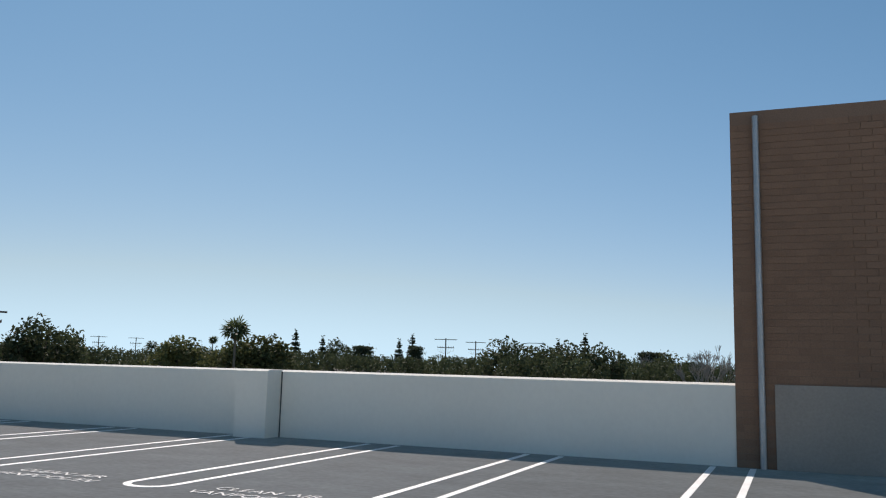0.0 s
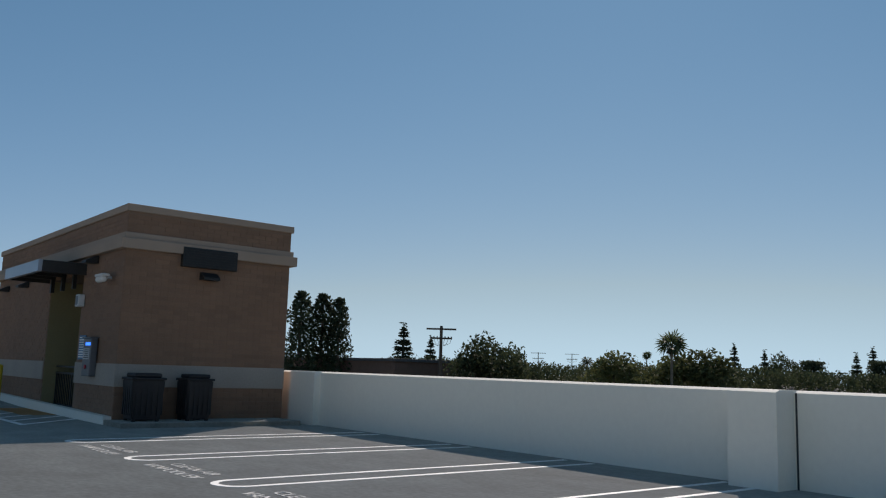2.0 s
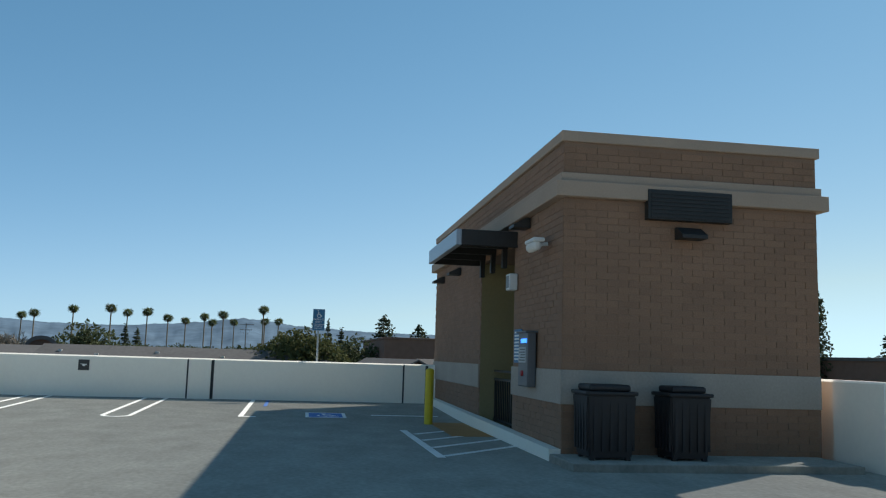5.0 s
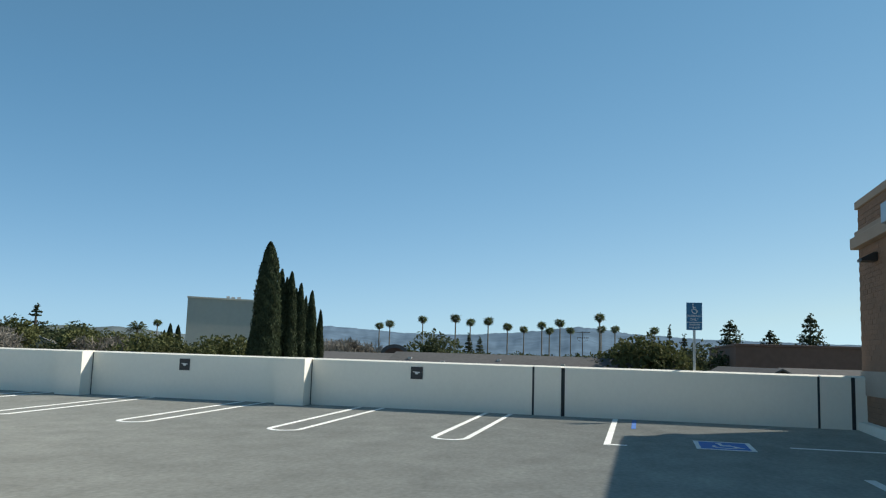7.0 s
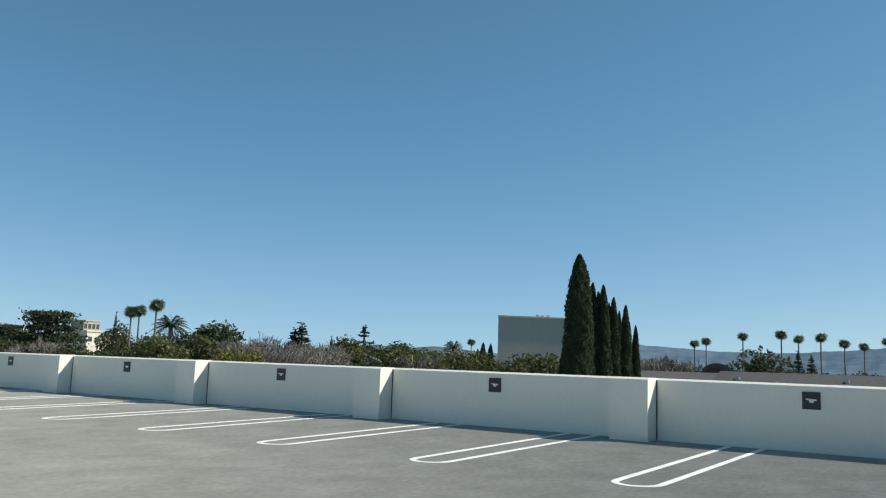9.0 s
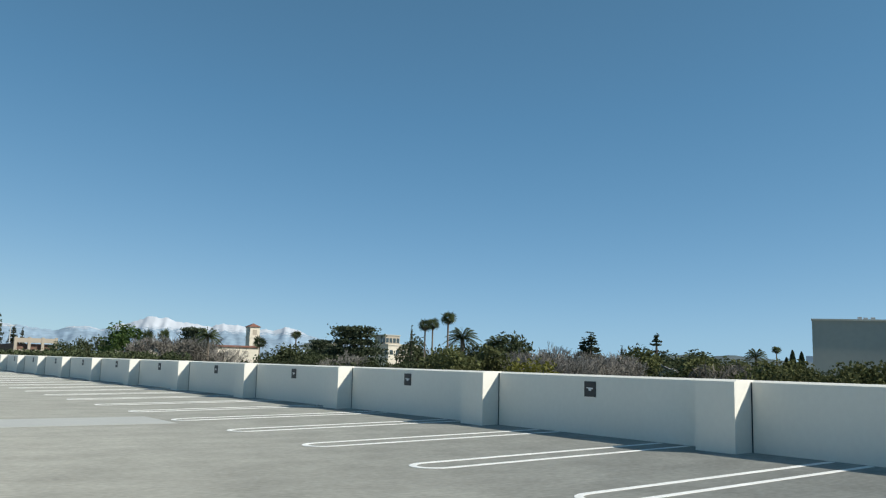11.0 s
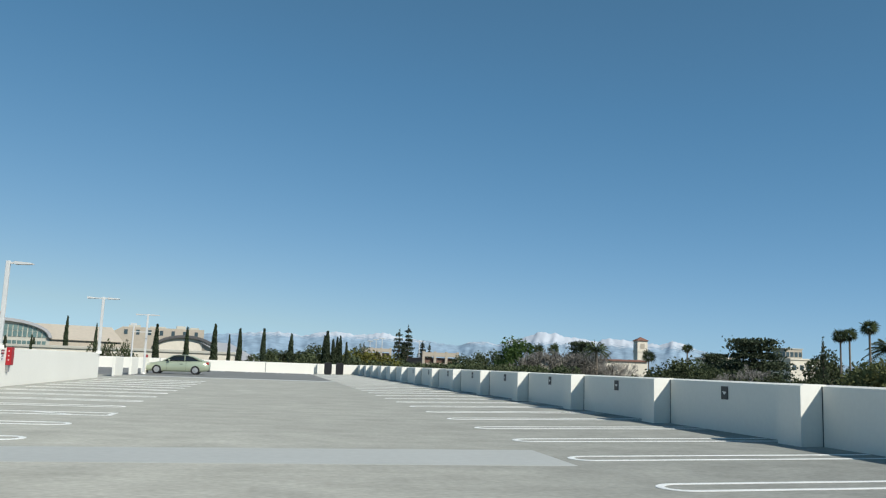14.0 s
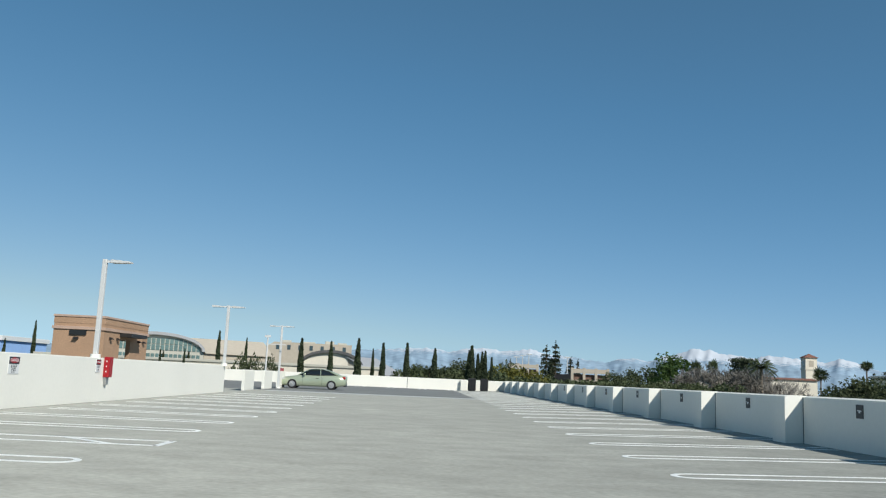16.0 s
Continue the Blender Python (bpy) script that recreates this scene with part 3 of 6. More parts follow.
def brick_boxes(bricks, place, height=0.091, proud=0.008):
    """Many bricks as one mesh; place maps (u, out, z) to the world."""
    pts, faces = [], []
    for u, z, w in bricks:
        k = len(pts)
        d = proud * (0.75 + 0.5 * random.random())
        for du, dz, o in ((-1, -1, 0), (1, -1, 0), (1, 1, 0), (-1, 1, 0), (-1, -1, d), (1, -1, d), (1, 1, d), (-1, 1, d)):
            s = 0.985 if o else 1.0
            pts.append(place(u + du * w / 2 * s, o, z + dz * height / 2 * s))
        faces += [(k + 4, k + 5, k + 6, k + 7), (k, k + 1, k + 5, k + 4), (k + 1, k + 2, k + 6, k + 5), (k + 2, k + 3, k + 7, k + 6), (k + 3, k, k + 4, k + 7)]
    return pts, faces


def wall_pack(parent, m, s=1.0):
    """Wedge-shaped wall lamp."""
    bm = bmesh.new()
    prism(bm, [(0, 0), (0.26 * s, 0.0), (0.26 * s, 0.05 * s), (0.05 * s, 0.17 * s), (0, 0.17 * s)], "x", -0.17 * s, 0.17 * s)
    ob = part("wall_lamp", bm, M_DARKMETAL, parent, "dark wedge-shaped wall lamp")
    ob.matrix_basis = m
    return ob


TX0, TX1, TY0, TY1, TZ = -10.98, 1.2, -15.02, -11.38, 4.555
# the tower is laid out on a nominal plan and set at its true size
TOWER = Matrix(((0.944, 0, 0, -1.135), (0, 1.047, 0, 0.665), (0, 0, 0.962, 0.158), (0, 0, 0, 1)))
FITTINGS = Matrix(((0.944, 0, 0, -1.135), (0, 1.047, 0, 0.665), (0, 0, 1, 0), (0, 0, 0, 1)))
FACE = -11.25
tower = thing("stair_tower", "tan brick stair and lift tower with a pale cornice", "stair tower", "", TOWER)
R0, R1 = -8.05, -5.15                     # entrance recess
for a, b, c, d, e, f in ((TX0, R0, TY0, TY1, -0.2, 3.56), (R1, TX1, TY0, TY1, -0.2, 3.56), (R0, R1, TY0, TY1 - 2.4, -0.2, 3.56),
                         (R0, R1, TY1 - 2.4, TY1, 3.20, 3.56), (TX0, TX1, TY0, TY1, 3.564, TZ - 0.16)):
    bm = bmesh.new()
    box(bm, a, b, c, d, e, f)
    part("core", bm, M_MORTAR, tower)
for a, b, c, d in ((R0 + 0.004, R1 - 0.004, TY1 - 2.39, TY1 - 2.37), (R0 + 0.002, R0 + 0.02, TY1 - 2.37, TY1 - 0.01), (R1 - 0.02, R1 - 0.002, TY1 - 2.37, TY1 - 0.01)):
    bm = bmesh.new()
    box(bm, a, b, c, d, -0.2, 3.19)
    part("recess_panel", bm, M_RECESS, tower, "olive plaster lining of the entrance recess")
bm = bmesh.new()
box(bm, TX0 - 0.05, TX1 + 0.05, TY0 - 0.05, TY1 + 0.05, TZ - 0.16, TZ, 0.015)
part("roof_cap", bm, M_STUCCO, tower, "pale tan roof edge")
bm = bmesh.new()
box(bm, TX0 - 0.13, TX1 + 0.13, TY0 - 0.13, TY1 + 0.13, 3.57, 3.80, 0.012)
box(bm, TX0 - 0.06, TX1 + 0.06, TY0 - 0.06, TY1 + 0.06, 3.80, 3.93, 0.012)
part("cornice", bm, M_STUCCO, tower, "pale tan projecting cornice")
bm = bmesh.new()
for a, b in ((TX0 - 0.03, R0), (R1, TX1 + 0.03)):
    box(bm, a, b, TY1, TY1 + 0.03, 0.62, 1.10, 0.006)
box(bm, TX0 - 0.03, TX0, TY0, TY1, 0.62, 1.10, 0.006)
part("base_band", bm, M_BASEBLOCK, tower, "pale block band round the foot")
# canopy over the entrance
bm = bmesh.new()
box(bm, -8.26, -4.90, TY1 + 0.92, TY1 + 1.01, 3.16, 3.44, 0.01)
part("canopy_fascia", bm, M_STEEL, tower, "blue-grey steel canopy front")
bm = bmesh.new()
box(bm, -8.26, -8.18, TY1, TY1 + 0.92, 3.16, 3.44, 0.01)
box(bm, -4.98, -4.90, TY1, TY1 + 0.92, 3.16, 3.44, 0.01)
box(bm, -8.18, -4.98, TY1, TY1 + 0.92, 3.36, 3.42)
part("canopy_frame", bm, M_DARKMETAL, tower, "dark canopy sides and roof")
for x in (-7.5, -6.5, -5.5):
    bm = bmesh.new()
    box(bm, x - 0.05, x + 0.05, TY1, TY1 + 0.92, 3.22, 3.358)
    box(bm, x - 0.06, x + 0.06, TY1 + 0.02, TY1 + 0.10, 2.87, 3.22)
    part("canopy_bracket", bm, M_DARKMETAL, tower)
for x, z in ((-0.15, 3.17), (-2.6, 3.17), (-9.0, 3.38)):
    wall_pack(tower, pose(x, TY1 + 0.02, z))
# louvre on the west face with a lamp below
bm = bmesh.new()
box(bm, TX0 - 0.15, TX0, -13.70, -12.50, 3.30, 3.74, 0.008)
louvre = part("louvre", bm, M_LOUVRE, tower, "black louvred vent")
bm = bmesh.new()
for k in range(7):
    box(bm, TX0 - 0.165, TX0 - 0.15, -13.66, -12.54, 3.33 + k * 0.057, 3.355 + k * 0.057)
part("slat", bm, M_DARKMETAL, louvre)
wall_pack(tower, pose(TX0 - 0.02, -13.10, 3.03, 0, 0, 90), 1.05)
# camera, speaker box, pay station, notice, gate
cam_box = thing("security_camera", "white security camera on a bracket on the brick wall", "camera", "", FITTINGS @ pose(-10.25, TY1 + 0.03, 3.02))
bm = bmesh.new()
tube(bm, (0, 0, 0), (0, 0.16, -0.02), 0.03, 0.025)
part("bracket", bm, M_WHITEPLASTIC, cam_box)
bm = bmesh.new()
for dx in (-0.16, 0.0, 0.16):
    bmesh.ops.create_uvsphere(bm, u_segments=10, v_segments=6, radius=0.075, matrix=pose(dx, 0.2, -0.05))
box(bm, -0.26, 0.26, 0.1, 0.27, 0.0, 0.06, 0.02)
part("housing", bm, M_WHITEPLASTIC, cam_box, smooth=False)
spk = thing("wall_box", "white box speaker on the brick wall", "wall box", "", FITTINGS @ pose(-8.25, TY1 + 0.02, 2.47))
bm = bmesh.new()
box(bm, -0.13, 0.13, 0, 0.14, 0.0, 0.28, 0.02)
part("case", bm, M_WHITEPLASTIC, spk)
bm = bmesh.new()
box(bm, -0.09, 0.09, 0.14, 0.146, 0.04, 0.24)
part("grille", bm, M_KIOSK, spk)
pay = thing("emergency_phone", "grey wall-mounted call box with a lit blue display", "call box", "", pose(-10.02, FACE + 0.034, 0.93) @ Matrix.Scale(0.9, 4))
bm = bmesh.new()
box(bm, -0.30, 0.30, 0, 0.15, 0.0, 0.90, 0.015)
part("cabinet", bm, M_KIOSK, pay)
bm = bmesh.new()
box(bm, -0.325, 0.325, -0.03, 0.19, 0.90, 0.93, 0.008)
part("hood", bm, M_KIOSK, pay)
bm = bmesh.new()
box(bm, -0.26, 0.10, 0.15, 0.162, 0.73, 0.80)
part("display", bm, M_SCREEN, pay, "lit blue display")
bm = bmesh.new()
box(bm, -0.20, 0.26, 0.15, 0.156, 0.40, 0.66, 0.002)
part("notice_plate", bm, M_GALV, pay, "pale instruction plate")
bm = bmesh.new()
for k in range(5):
    box(bm, -0.16, 0.22 - 0.05 * (k % 3), 0.156, 0.158, 0.43 + k * 0.045, 0.45 + k * 0.045)
part("text_bars", bm, M_SIGNDARK, pay)
bm = bmesh.new()
tube(bm, (0.0, 0.15, 0.22), (0.0, 0.18, 0.22), 0.05, 0.045, 14)
part("call_button", bm, M_SIGNRED, pay, "round red button")
notice = thing("notice_panel", "pale blue notice panel with grey lines on the wall", "notice", "", pose(-9.22, FACE + 0.034, 1.28) @ Matrix.Scale(0.9, 4))
bm = bmesh.new()
box(bm, -0.25, 0.25, 0, 0.02, 0.0, 0.60, 0.005)
part("board", bm, M_SIGNBLUE, notice)
bm = bmesh.new()
for k in range(9):
    box(bm, -0.21, 0.21, 0.02, 0.024, 0.05 + k * 0.06, 0.08 + k * 0.06)
part("text_bars", bm, M_SIGNWHITE, notice)
gate = thing("metal_gate", "dark metal railing gate in the entrance recess", "gate", "", FITTINGS @ pose(-6.6, TY1 - 0.30, 0.05))
bm = bmesh.new()
for z in (0.08, 0.86, 1.02):
    box(bm, -1.43, 1.43, -0.02, 0.02, z, z + 0.045)
part("gate_frame", bm, M_DARKMETAL, gate)
for k in range(19):
    bm = bmesh.new()
    w = 0.03 if k % 9 == 0 else 0.011
    box(bm, -1.41 + k * 0.1555 - w, -1.41 + k * 0.1555 + w, -0.011, 0.011, -0.05 if k % 9 == 0 else 0.125, 0.86)
    part("bar", bm, M_DARKMETAL, gate)


# second brick building behind the south parapet
brick2 = thing("brick_building", "dark brick wall of a neighbouring stair block with a downpipe", "building", "", pose(-0.36, 0, 0))
bm = bmesh.new()
box(bm, -41.0, -31.07, YA - 4.0, YA + 0.02, 0.0, 5.2)
part("wall", bm, M_MORTAR, brick2)
bm = bmesh.new()
box(bm, -41.0, -31.60, YA + 0.02, YA + 0.06, 0.0, SOUTH_H, 0.006)
part("base_band", bm, M_BASEBLOCK, brick2, "pale base panel")
bm = bmesh.new()
tube(bm, (-31.43, YA + 0.09, 0.0), (-31.43, YA + 0.09, 5.1), 0.045, 0.045)
part("downpipe", bm, M_GALV, brick2, "grey metal downpipe")
pts, faces = brick_boxes([(u, z, w) for u, z, w in brick_field(9.85, 0.0, 5.1) if (u > 9.40 or z > 1.1) and u <= 8.2],
                         lambda u, o, z: (-40.93 + u, YA + 0.02 + o, z))
tagged(plates("joined_brickwork", pts, faces, M_BRICK, brick2), kind="stuff")


# ---- things on the deck ----
def trash_bin(m, label, w=0.62, d=0.62, h=1.05, group=""):
    b = thing("trash_bin", label, "trash bin", group, m)
    bm = bmesh.new()
    outline = [(-w / 2 * 0.86, -d / 2 * 0.86), (w / 2 * 0.86, -d / 2 * 0.86), (w / 2 * 0.86, d / 2 * 0.86), (-w / 2 * 0.86, d / 2 * 0.86)]
    low = [bm.verts.new((x, y, 0.03)) for x, y in outline]
    high = [bm.verts.new((x / 0.86, y / 0.86, h * 0.86)) for x, y in outline]
    for i in range(4):
        bm.faces.new((low[i], low[(i + 1) % 4], high[(i + 1) % 4], high[i]))
    bm.faces.new(low[::-1])
    bm.faces.new(high)
    bmesh.ops.bevel(bm, geom=list(bm.edges), offset=0.02, segments=2, affect="EDGES")
    part("body", bm, M_BIN, b)
    bm = bmesh.new()
    for k in range(5):
        x = -w * 0.36 + k * w * 0.18
        for s in (-1, 1):
            box(bm, x - 0.02, x + 0.02, s * d * 0.475 - 0.012, s * d * 0.475 + 0.012, 0.12, h * 0.80)
            box(bm, s * w * 0.475 - 0.012, s * w * 0.475 + 0.012, x - 0.02, x + 0.02, 0.12, h * 0.80)
    part("rib_panel", bm, M_BIN, b)
    bm = bmesh.new()
    box(bm, -w / 2 - 0.02, w / 2 + 0.02, -d / 2 - 0.02, d / 2 + 0.02, h * 0.86, h * 0.91, 0.015)
    box(bm, -w / 2 + 0.05, w / 2 - 0.05, -d / 2 + 0.05, d / 2 - 0.05, h * 0.91, h, 0.03)
    part("lid", bm, M_BIN, b)
    for s in (-1, 1):
        for q in (-1, 1):
            bm = bmesh.new()
            box(bm, s * w * 0.36 - 0.03, s * w * 0.36 + 0.03, q * d * 0.36 - 0.03, q * d * 0.36 + 0.03, 0.0, 0.05)
            part("foot", bm, M_BIN, b)
    return b


trash_bin(pose(-11.95, -11.68, 0.10), "dark slatted trash bin beside the tower wall", 0.60, 0.66, 0.95, "bins by the tower")
trash_bin(pose(-11.95, -12.76, 0.10), "dark slatted trash bin beside the tower wall", 0.57, 0.57, 0.95, "bins by the tower")
trash_bin(pose(-3.62, 91.4, 0), "black trash bin near the far parapet", 0.75, 0.7, 1.25, "bins by the far parapet")
trash_bin(pose(-2.42, 91.6, 0), "black trash bin near the far parapet", 0.75, 0.7, 1.25, "bins by the far parapet")

bol = thing("bollard", "yellow painted steel bollard before the tower", "bollard", "", pose(-5.73, -10.29, 0))
bm = bmesh.new()
tube(bm, (0, 0, 0), (0, 0, 1.06), 0.085, 0.085, 20)
part("post", bm, M_YELLOW, bol, smooth=False)
bm = bmesh.new()
bmesh.ops.create_uvsphere(bm, u_segments=20, v_segments=8, radius=0.085, matrix=Matrix.Translation((0, 0, 1.06)) @ Matrix.Diagonal((1, 1, 0.5, 1)))
part("domed_cap", bm, M_YELLOW, bol, smooth=True)


def wall_plaque(y):
    p = thing("wall_plaque", "small dark square notice with white marks on the parapet", "notice", "plaques on the parapet", pose(XW - 0.001, y, 0.872))
    bm = bmesh.new()
    box(bm, -0.015, 0.0, -0.13, 0.13, -0.13, 0.13, 0.004)
    part("plate", bm, M_SIGNDARK, p)
    bm = bmesh.new()
    prism(bm, [(0.075, 0.012), (0.04, 0.012), (0.02, -0.03), (-0.03, -0.03), (-0.04, 0.0), (-0.075, 0.0), (-0.075, 0.022), (0.075, 0.03)], "x", -0.018, -0.015)
    part("white_mark", bm, M_SIGNWHITE, p)
    return p


first_plaque = wall_plaque(-2.40)
for i in range(1, 17):
    copy_thing(first_plaque, pose(XW - 0.001, -2.40 + i * BAY, 0.872))

sgn = thing("accessible_parking_sign", "blue accessible parking sign on a slim steel post behind the parapet", "sign", "", pose(XW + 0.33, -8.12, 0))
bm = bmesh.new()
box(bm, -0.025, 0.025, -0.025, 0.025, 0.0, 2.48, 0.004)
part("post", bm, M_GALV, sgn)
bm = bmesh.new()
box(bm, -0.034, -0.026, -0.155, 0.155, 1.93, 2.49, 0.003)
plate = part("plate", bm, M_SIGNBLUE, sgn)
bm = bmesh.new()
wheelchair(bm, 0.24, 0, 0.002)
w_sym = part("symbol", bm, M_SIGNWHITE, plate)
w_sym.matrix_basis = pose(-0.0345, 0.01, 2.36) @ Matrix(((0, 0, -1, 0), (-1, 0, 0, 0), (0, 1, 0, 0), (0, 0, 0, 1)))
face = Matrix(((0, 0, -1, 0), (-1, 0, 0, 0), (0, 1, 0, 0), (0, 0, 0, 1)))
for text, z, s in (("PARKING", 2.215, 0.066), ("ONLY", 2.145, 0.066), ("MINIMUM", 2.04, 0.05), ("FINE $250", 1.98, 0.05)):
    letters(text, s, M_SIGNWHITE, plate, pose(-0.0345, 0, z) @ face)
bm = bmesh.new()
box(bm, -0.037, -0.034, -0.15, 0.15, 2.085, 2.095)
part("rule", bm, M_SIGNWHITE, plate)


def danger_sign(y, z, w, h, words):
    d = thing("danger_sign", "white and red danger notice on the ramp wall", "sign", "notices on the ramp wall", pose(XL + 0.002, y, z))
    bm = bmesh.new()
    box(bm, 0.0, 0.012, -w / 2, w / 2, 0, h, 0.003)
    part("plate", bm, M_SIGNWHITE, d)
    bm = bmesh.new()
    box(bm, 0.012, 0.016, -w / 2 + 0.01, w / 2 - 0.01, h * 0.56, h - 0.01)
    part("header", bm, M_SIGNDARK, d, "dark header")
    bm = bmesh.new()
    prism(bm, [(w * 0.42 * math.cos(k * math.pi / 8), h * 0.775 + h * 0.16 * math.sin(k * math.pi / 8)) for k in range(16)], "x", 0.016, 0.019)
    part("red_oval", bm, M_SIGNRED, d)
    turn = Matrix(((0, 0, 1, 0), (1, 0, 0, 0), (0, 1, 0, 0), (0, 0, 0, 1)))
    letters("DANGER", w * 0.19, M_SIGNWHITE, d, pose(0.0195, 0, h * 0.775) @ turn)
    for k, word in enumerate(words):
        letters(word, w * 0.25, M_SIGNDARK, d, pose(0.0125, 0, h * (0.40 - 0.24 * k)) @ turn)


danger_sign(29.0, 0.80, 0.52, 0.40, ("KEEP", "OFF"))
danger_sign(34.17, 0.86, 0.36, 0.38, ("KEEP", "OFF"))
fire = thing("fire_hose_cabinet", "red fire extinguisher cabinet on the ramp wall", "fire cabinet", "", pose(XL + 0.002, 34.75, 0.72))
bm = bmesh.new()
box(bm, 0, 0.17, -0.15, 0.15, 0.0, 0.60, 0.015)
part("case", bm, M_SIGNRED, fire)
bm = bmesh.new()
prism(bm, [(-0.12, 0.0), (0.12, 0.0), (0.04, -0.22), (-0.04, -0.22)], "x", 0.0, 0.09)
part("bracket", bm, M_GALV, fire)
bm = bmesh.new()
for k in range(3):
    box(bm, 0.07, 0.10, -0.155, -0.150, 0.15 + k * 0.15, 0.19 + k * 0.15)
part("white_marks", bm, M_SIGNWHITE, fire)
red2 = thing("red_notice", "small red notice on top of a ramp pier", "sign", "", pose(XL - 0.07, 67.4, 1.12))
bm = bmesh.new()
box(bm, -0.02, 0.02, -1.0, 1.0, 0, 0.2, 0.005)
part("plate", bm, M_SIGNRED, red2)


def light_pole(m, heads, label, top=3.05):
    p = thing("light_pole", label, "light pole", "deck light poles", m)
    bm = bmesh.new()
    tube(bm, (0, 0, -0.05), (0, 0, 0.10), 0.15, 0.14, 14)
    part("footing", bm, M_WALL, p)
    bm = bmesh.new()
    box(bm, -0.065, 0.065, -0.065, 0.065, 0.10, top, 0.012)
    part("shaft", bm, M_POLE, p)
    for s in heads:
        bm = bmesh.new()
        box(bm, min(0.06 * s, 0.22 * s), max(0.06 * s, 0.22 * s), -0.03, 0.03, top - 0.10, top - 0.03)
        arm = part("arm", bm, M_POLE, p)
        bm = bmesh.new()
        ys = sorted((0.22 * s, 0.78 * s))
        prism(bm, [(ys[0], top - 0.11), (ys[1], top - 0.09), (ys[1], top - 0.05), (ys[0], top - 0.01)], "y", -0.15, 0.15)
        part("lamp_head", bm, M_POLE, p, "flat pale lamp head")
    return p


light_pole(pose(XL - 0.12, 34.2, 1.287), (1,), "pale light pole with one flat lamp head", 2.90)
light_pole(pose(XL - 0.0, 50.1, 1.287), (-1, 1), "pale light pole with two flat lamp heads", 2.86)
light_pole(pose(-17.86, 65.0, 0.0), (-1, 1), "pale light pole with two flat lamp heads", 4.09)
slim = thing("slim_pole", "slim pale pole with a small crosspiece by the ramp", "pole", "", pose(-18.66, 64.5, 0))
bm = bmesh.new()
tube(bm, (0, 0, 0), (0, 0, 3.3), 0.06, 0.05, 10)
part("shaft", bm, M_POLE, slim)
bm = bmesh.new()
box(bm, -0.2, 0.2, -0.04, 0.04, 3.25, 3.4, 0.01)
box(bm, -0.1, 1.2, -0.02, 0.02, 2.8, 2.85)
part("crosspiece", bm, M_POLE, slim)


def green_car(m):
    c = thing("car", "pale green two-door saloon car parked by the ramp wall", "car", "", m)
    L = 4.5

    def loft(name, sections, material, label="", smooth=True):
        """Closed rings of points joined front to back."""
        bm = bmesh.new()
        rings = [[bm.verts.new(p) for p in s] for s in sections]
        k = len(rings[0])
        for a, b in zip(rings, rings[1:]):
            for i in range(k):
                bm.faces.new((a[i], a[(i + 1) % k], b[(i + 1) % k], b[i]))
        bm.faces.new(rings[0][::-1])
        bm.faces.new(rings[-1])
        return part(name, bm, material, c, label, smooth)

    def ring(x, zlow, zmid, ztop, half, top_half):
        side = [(half * 0.90, zlow), (half, zlow + 0.12), (half * 1.0, zmid), (top_half, ztop - 0.04), (top_half * 0.85, ztop)]
        pts = [(x, y, z) for y, z in side] + [(x, -y, z) for y, z in reversed(side)]
        return pts
    body = [ring(-2.25, 0.32, 0.50, 0.60, 0.55, 0.50), ring(-2.18, 0.24, 0.52, 0.68, 0.72, 0.62), ring(-1.95, 0.20, 0.58, 0.76, 0.82, 0.70),
            ring(-1.35, 0.19, 0.64, 0.86, 0.86, 0.74), ring(-0.85, 0.19, 0.68, 0.93, 0.86, 0.76), ring(0.3, 0.19, 0.72, 0.95, 0.86, 0.77),
            ring(1.25, 0.19, 0.74, 0.98, 0.86, 0.77), ring(1.75, 0.22, 0.74, 1.00, 0.84, 0.74), ring(2.10, 0.28, 0.72, 0.98, 0.78, 0.68), ring(2.24, 0.36, 0.66, 0.90, 0.66, 0.56)]
    loft("body", body, M_CARGREEN)

    def cab(x, z0, z1, half, top):
        pts = [(half, z0), (half * 0.98, z0 + (z1 - z0) * 0.3), (top, z1 - 0.03), (top * 0.8, z1)]
        return [(x, y, z) for y, z in pts] + [(x, -y, z) for y, z in reversed(pts)]
    loft("cabin_glass", [cab(-0.95, 0.90, 0.93, 0.72, 0.70), cab(-0.25, 0.92, 1.33, 0.74, 0.56), cab(0.55, 0.92, 1.37, 0.75, 0.57), cab(1.20, 0.92, 1.22, 0.74, 0.58), cab(1.75, 0.94, 1.02, 0.70, 0.62)], M_GLASS, "dark tinted windows")
    loft("roof", [cab(-0.30, 1.30, 1.345, 0.585, 0.52), cab(0.1, 1.36, 1.405, 0.585, 0.53), cab(0.6, 1.355, 1.40, 0.59, 0.53), cab(1.15, 1.22, 1.27, 0.60, 0.53), cab(1.78, 0.98, 1.03, 0.66, 0.6)], M_CARGREEN)
    bm = bmesh.new()
    for s in (-1, 1):
        bent(bm, [(-1.0, s * 0.735, 0.93), (-0.28, s * 0.60, 1.33)], [0.035, 0.03], 6)
        bent(bm, [(0.52, s * 0.765, 0.95), (0.48, s * 0.60, 1.36)], [0.03, 0.03], 6)
        bent(bm, [(1.72, s * 0.72, 0.98), (1.12, s * 0.62, 1.24)], [0.07, 0.04], 6)
    part("pillar", bm, M_CARGREEN, c)
    for s in (-1, 1):
        for x in (-1.38, 1.28):
            bm = bmesh.new()
            tube(bm, (x, s * 0.66, 0.315), (x, s * 0.872, 0.315), 0.315, 0.315, 28)
            wheel = part("wheel", bm, M_TYRE, c)
            bm = bmesh.new()
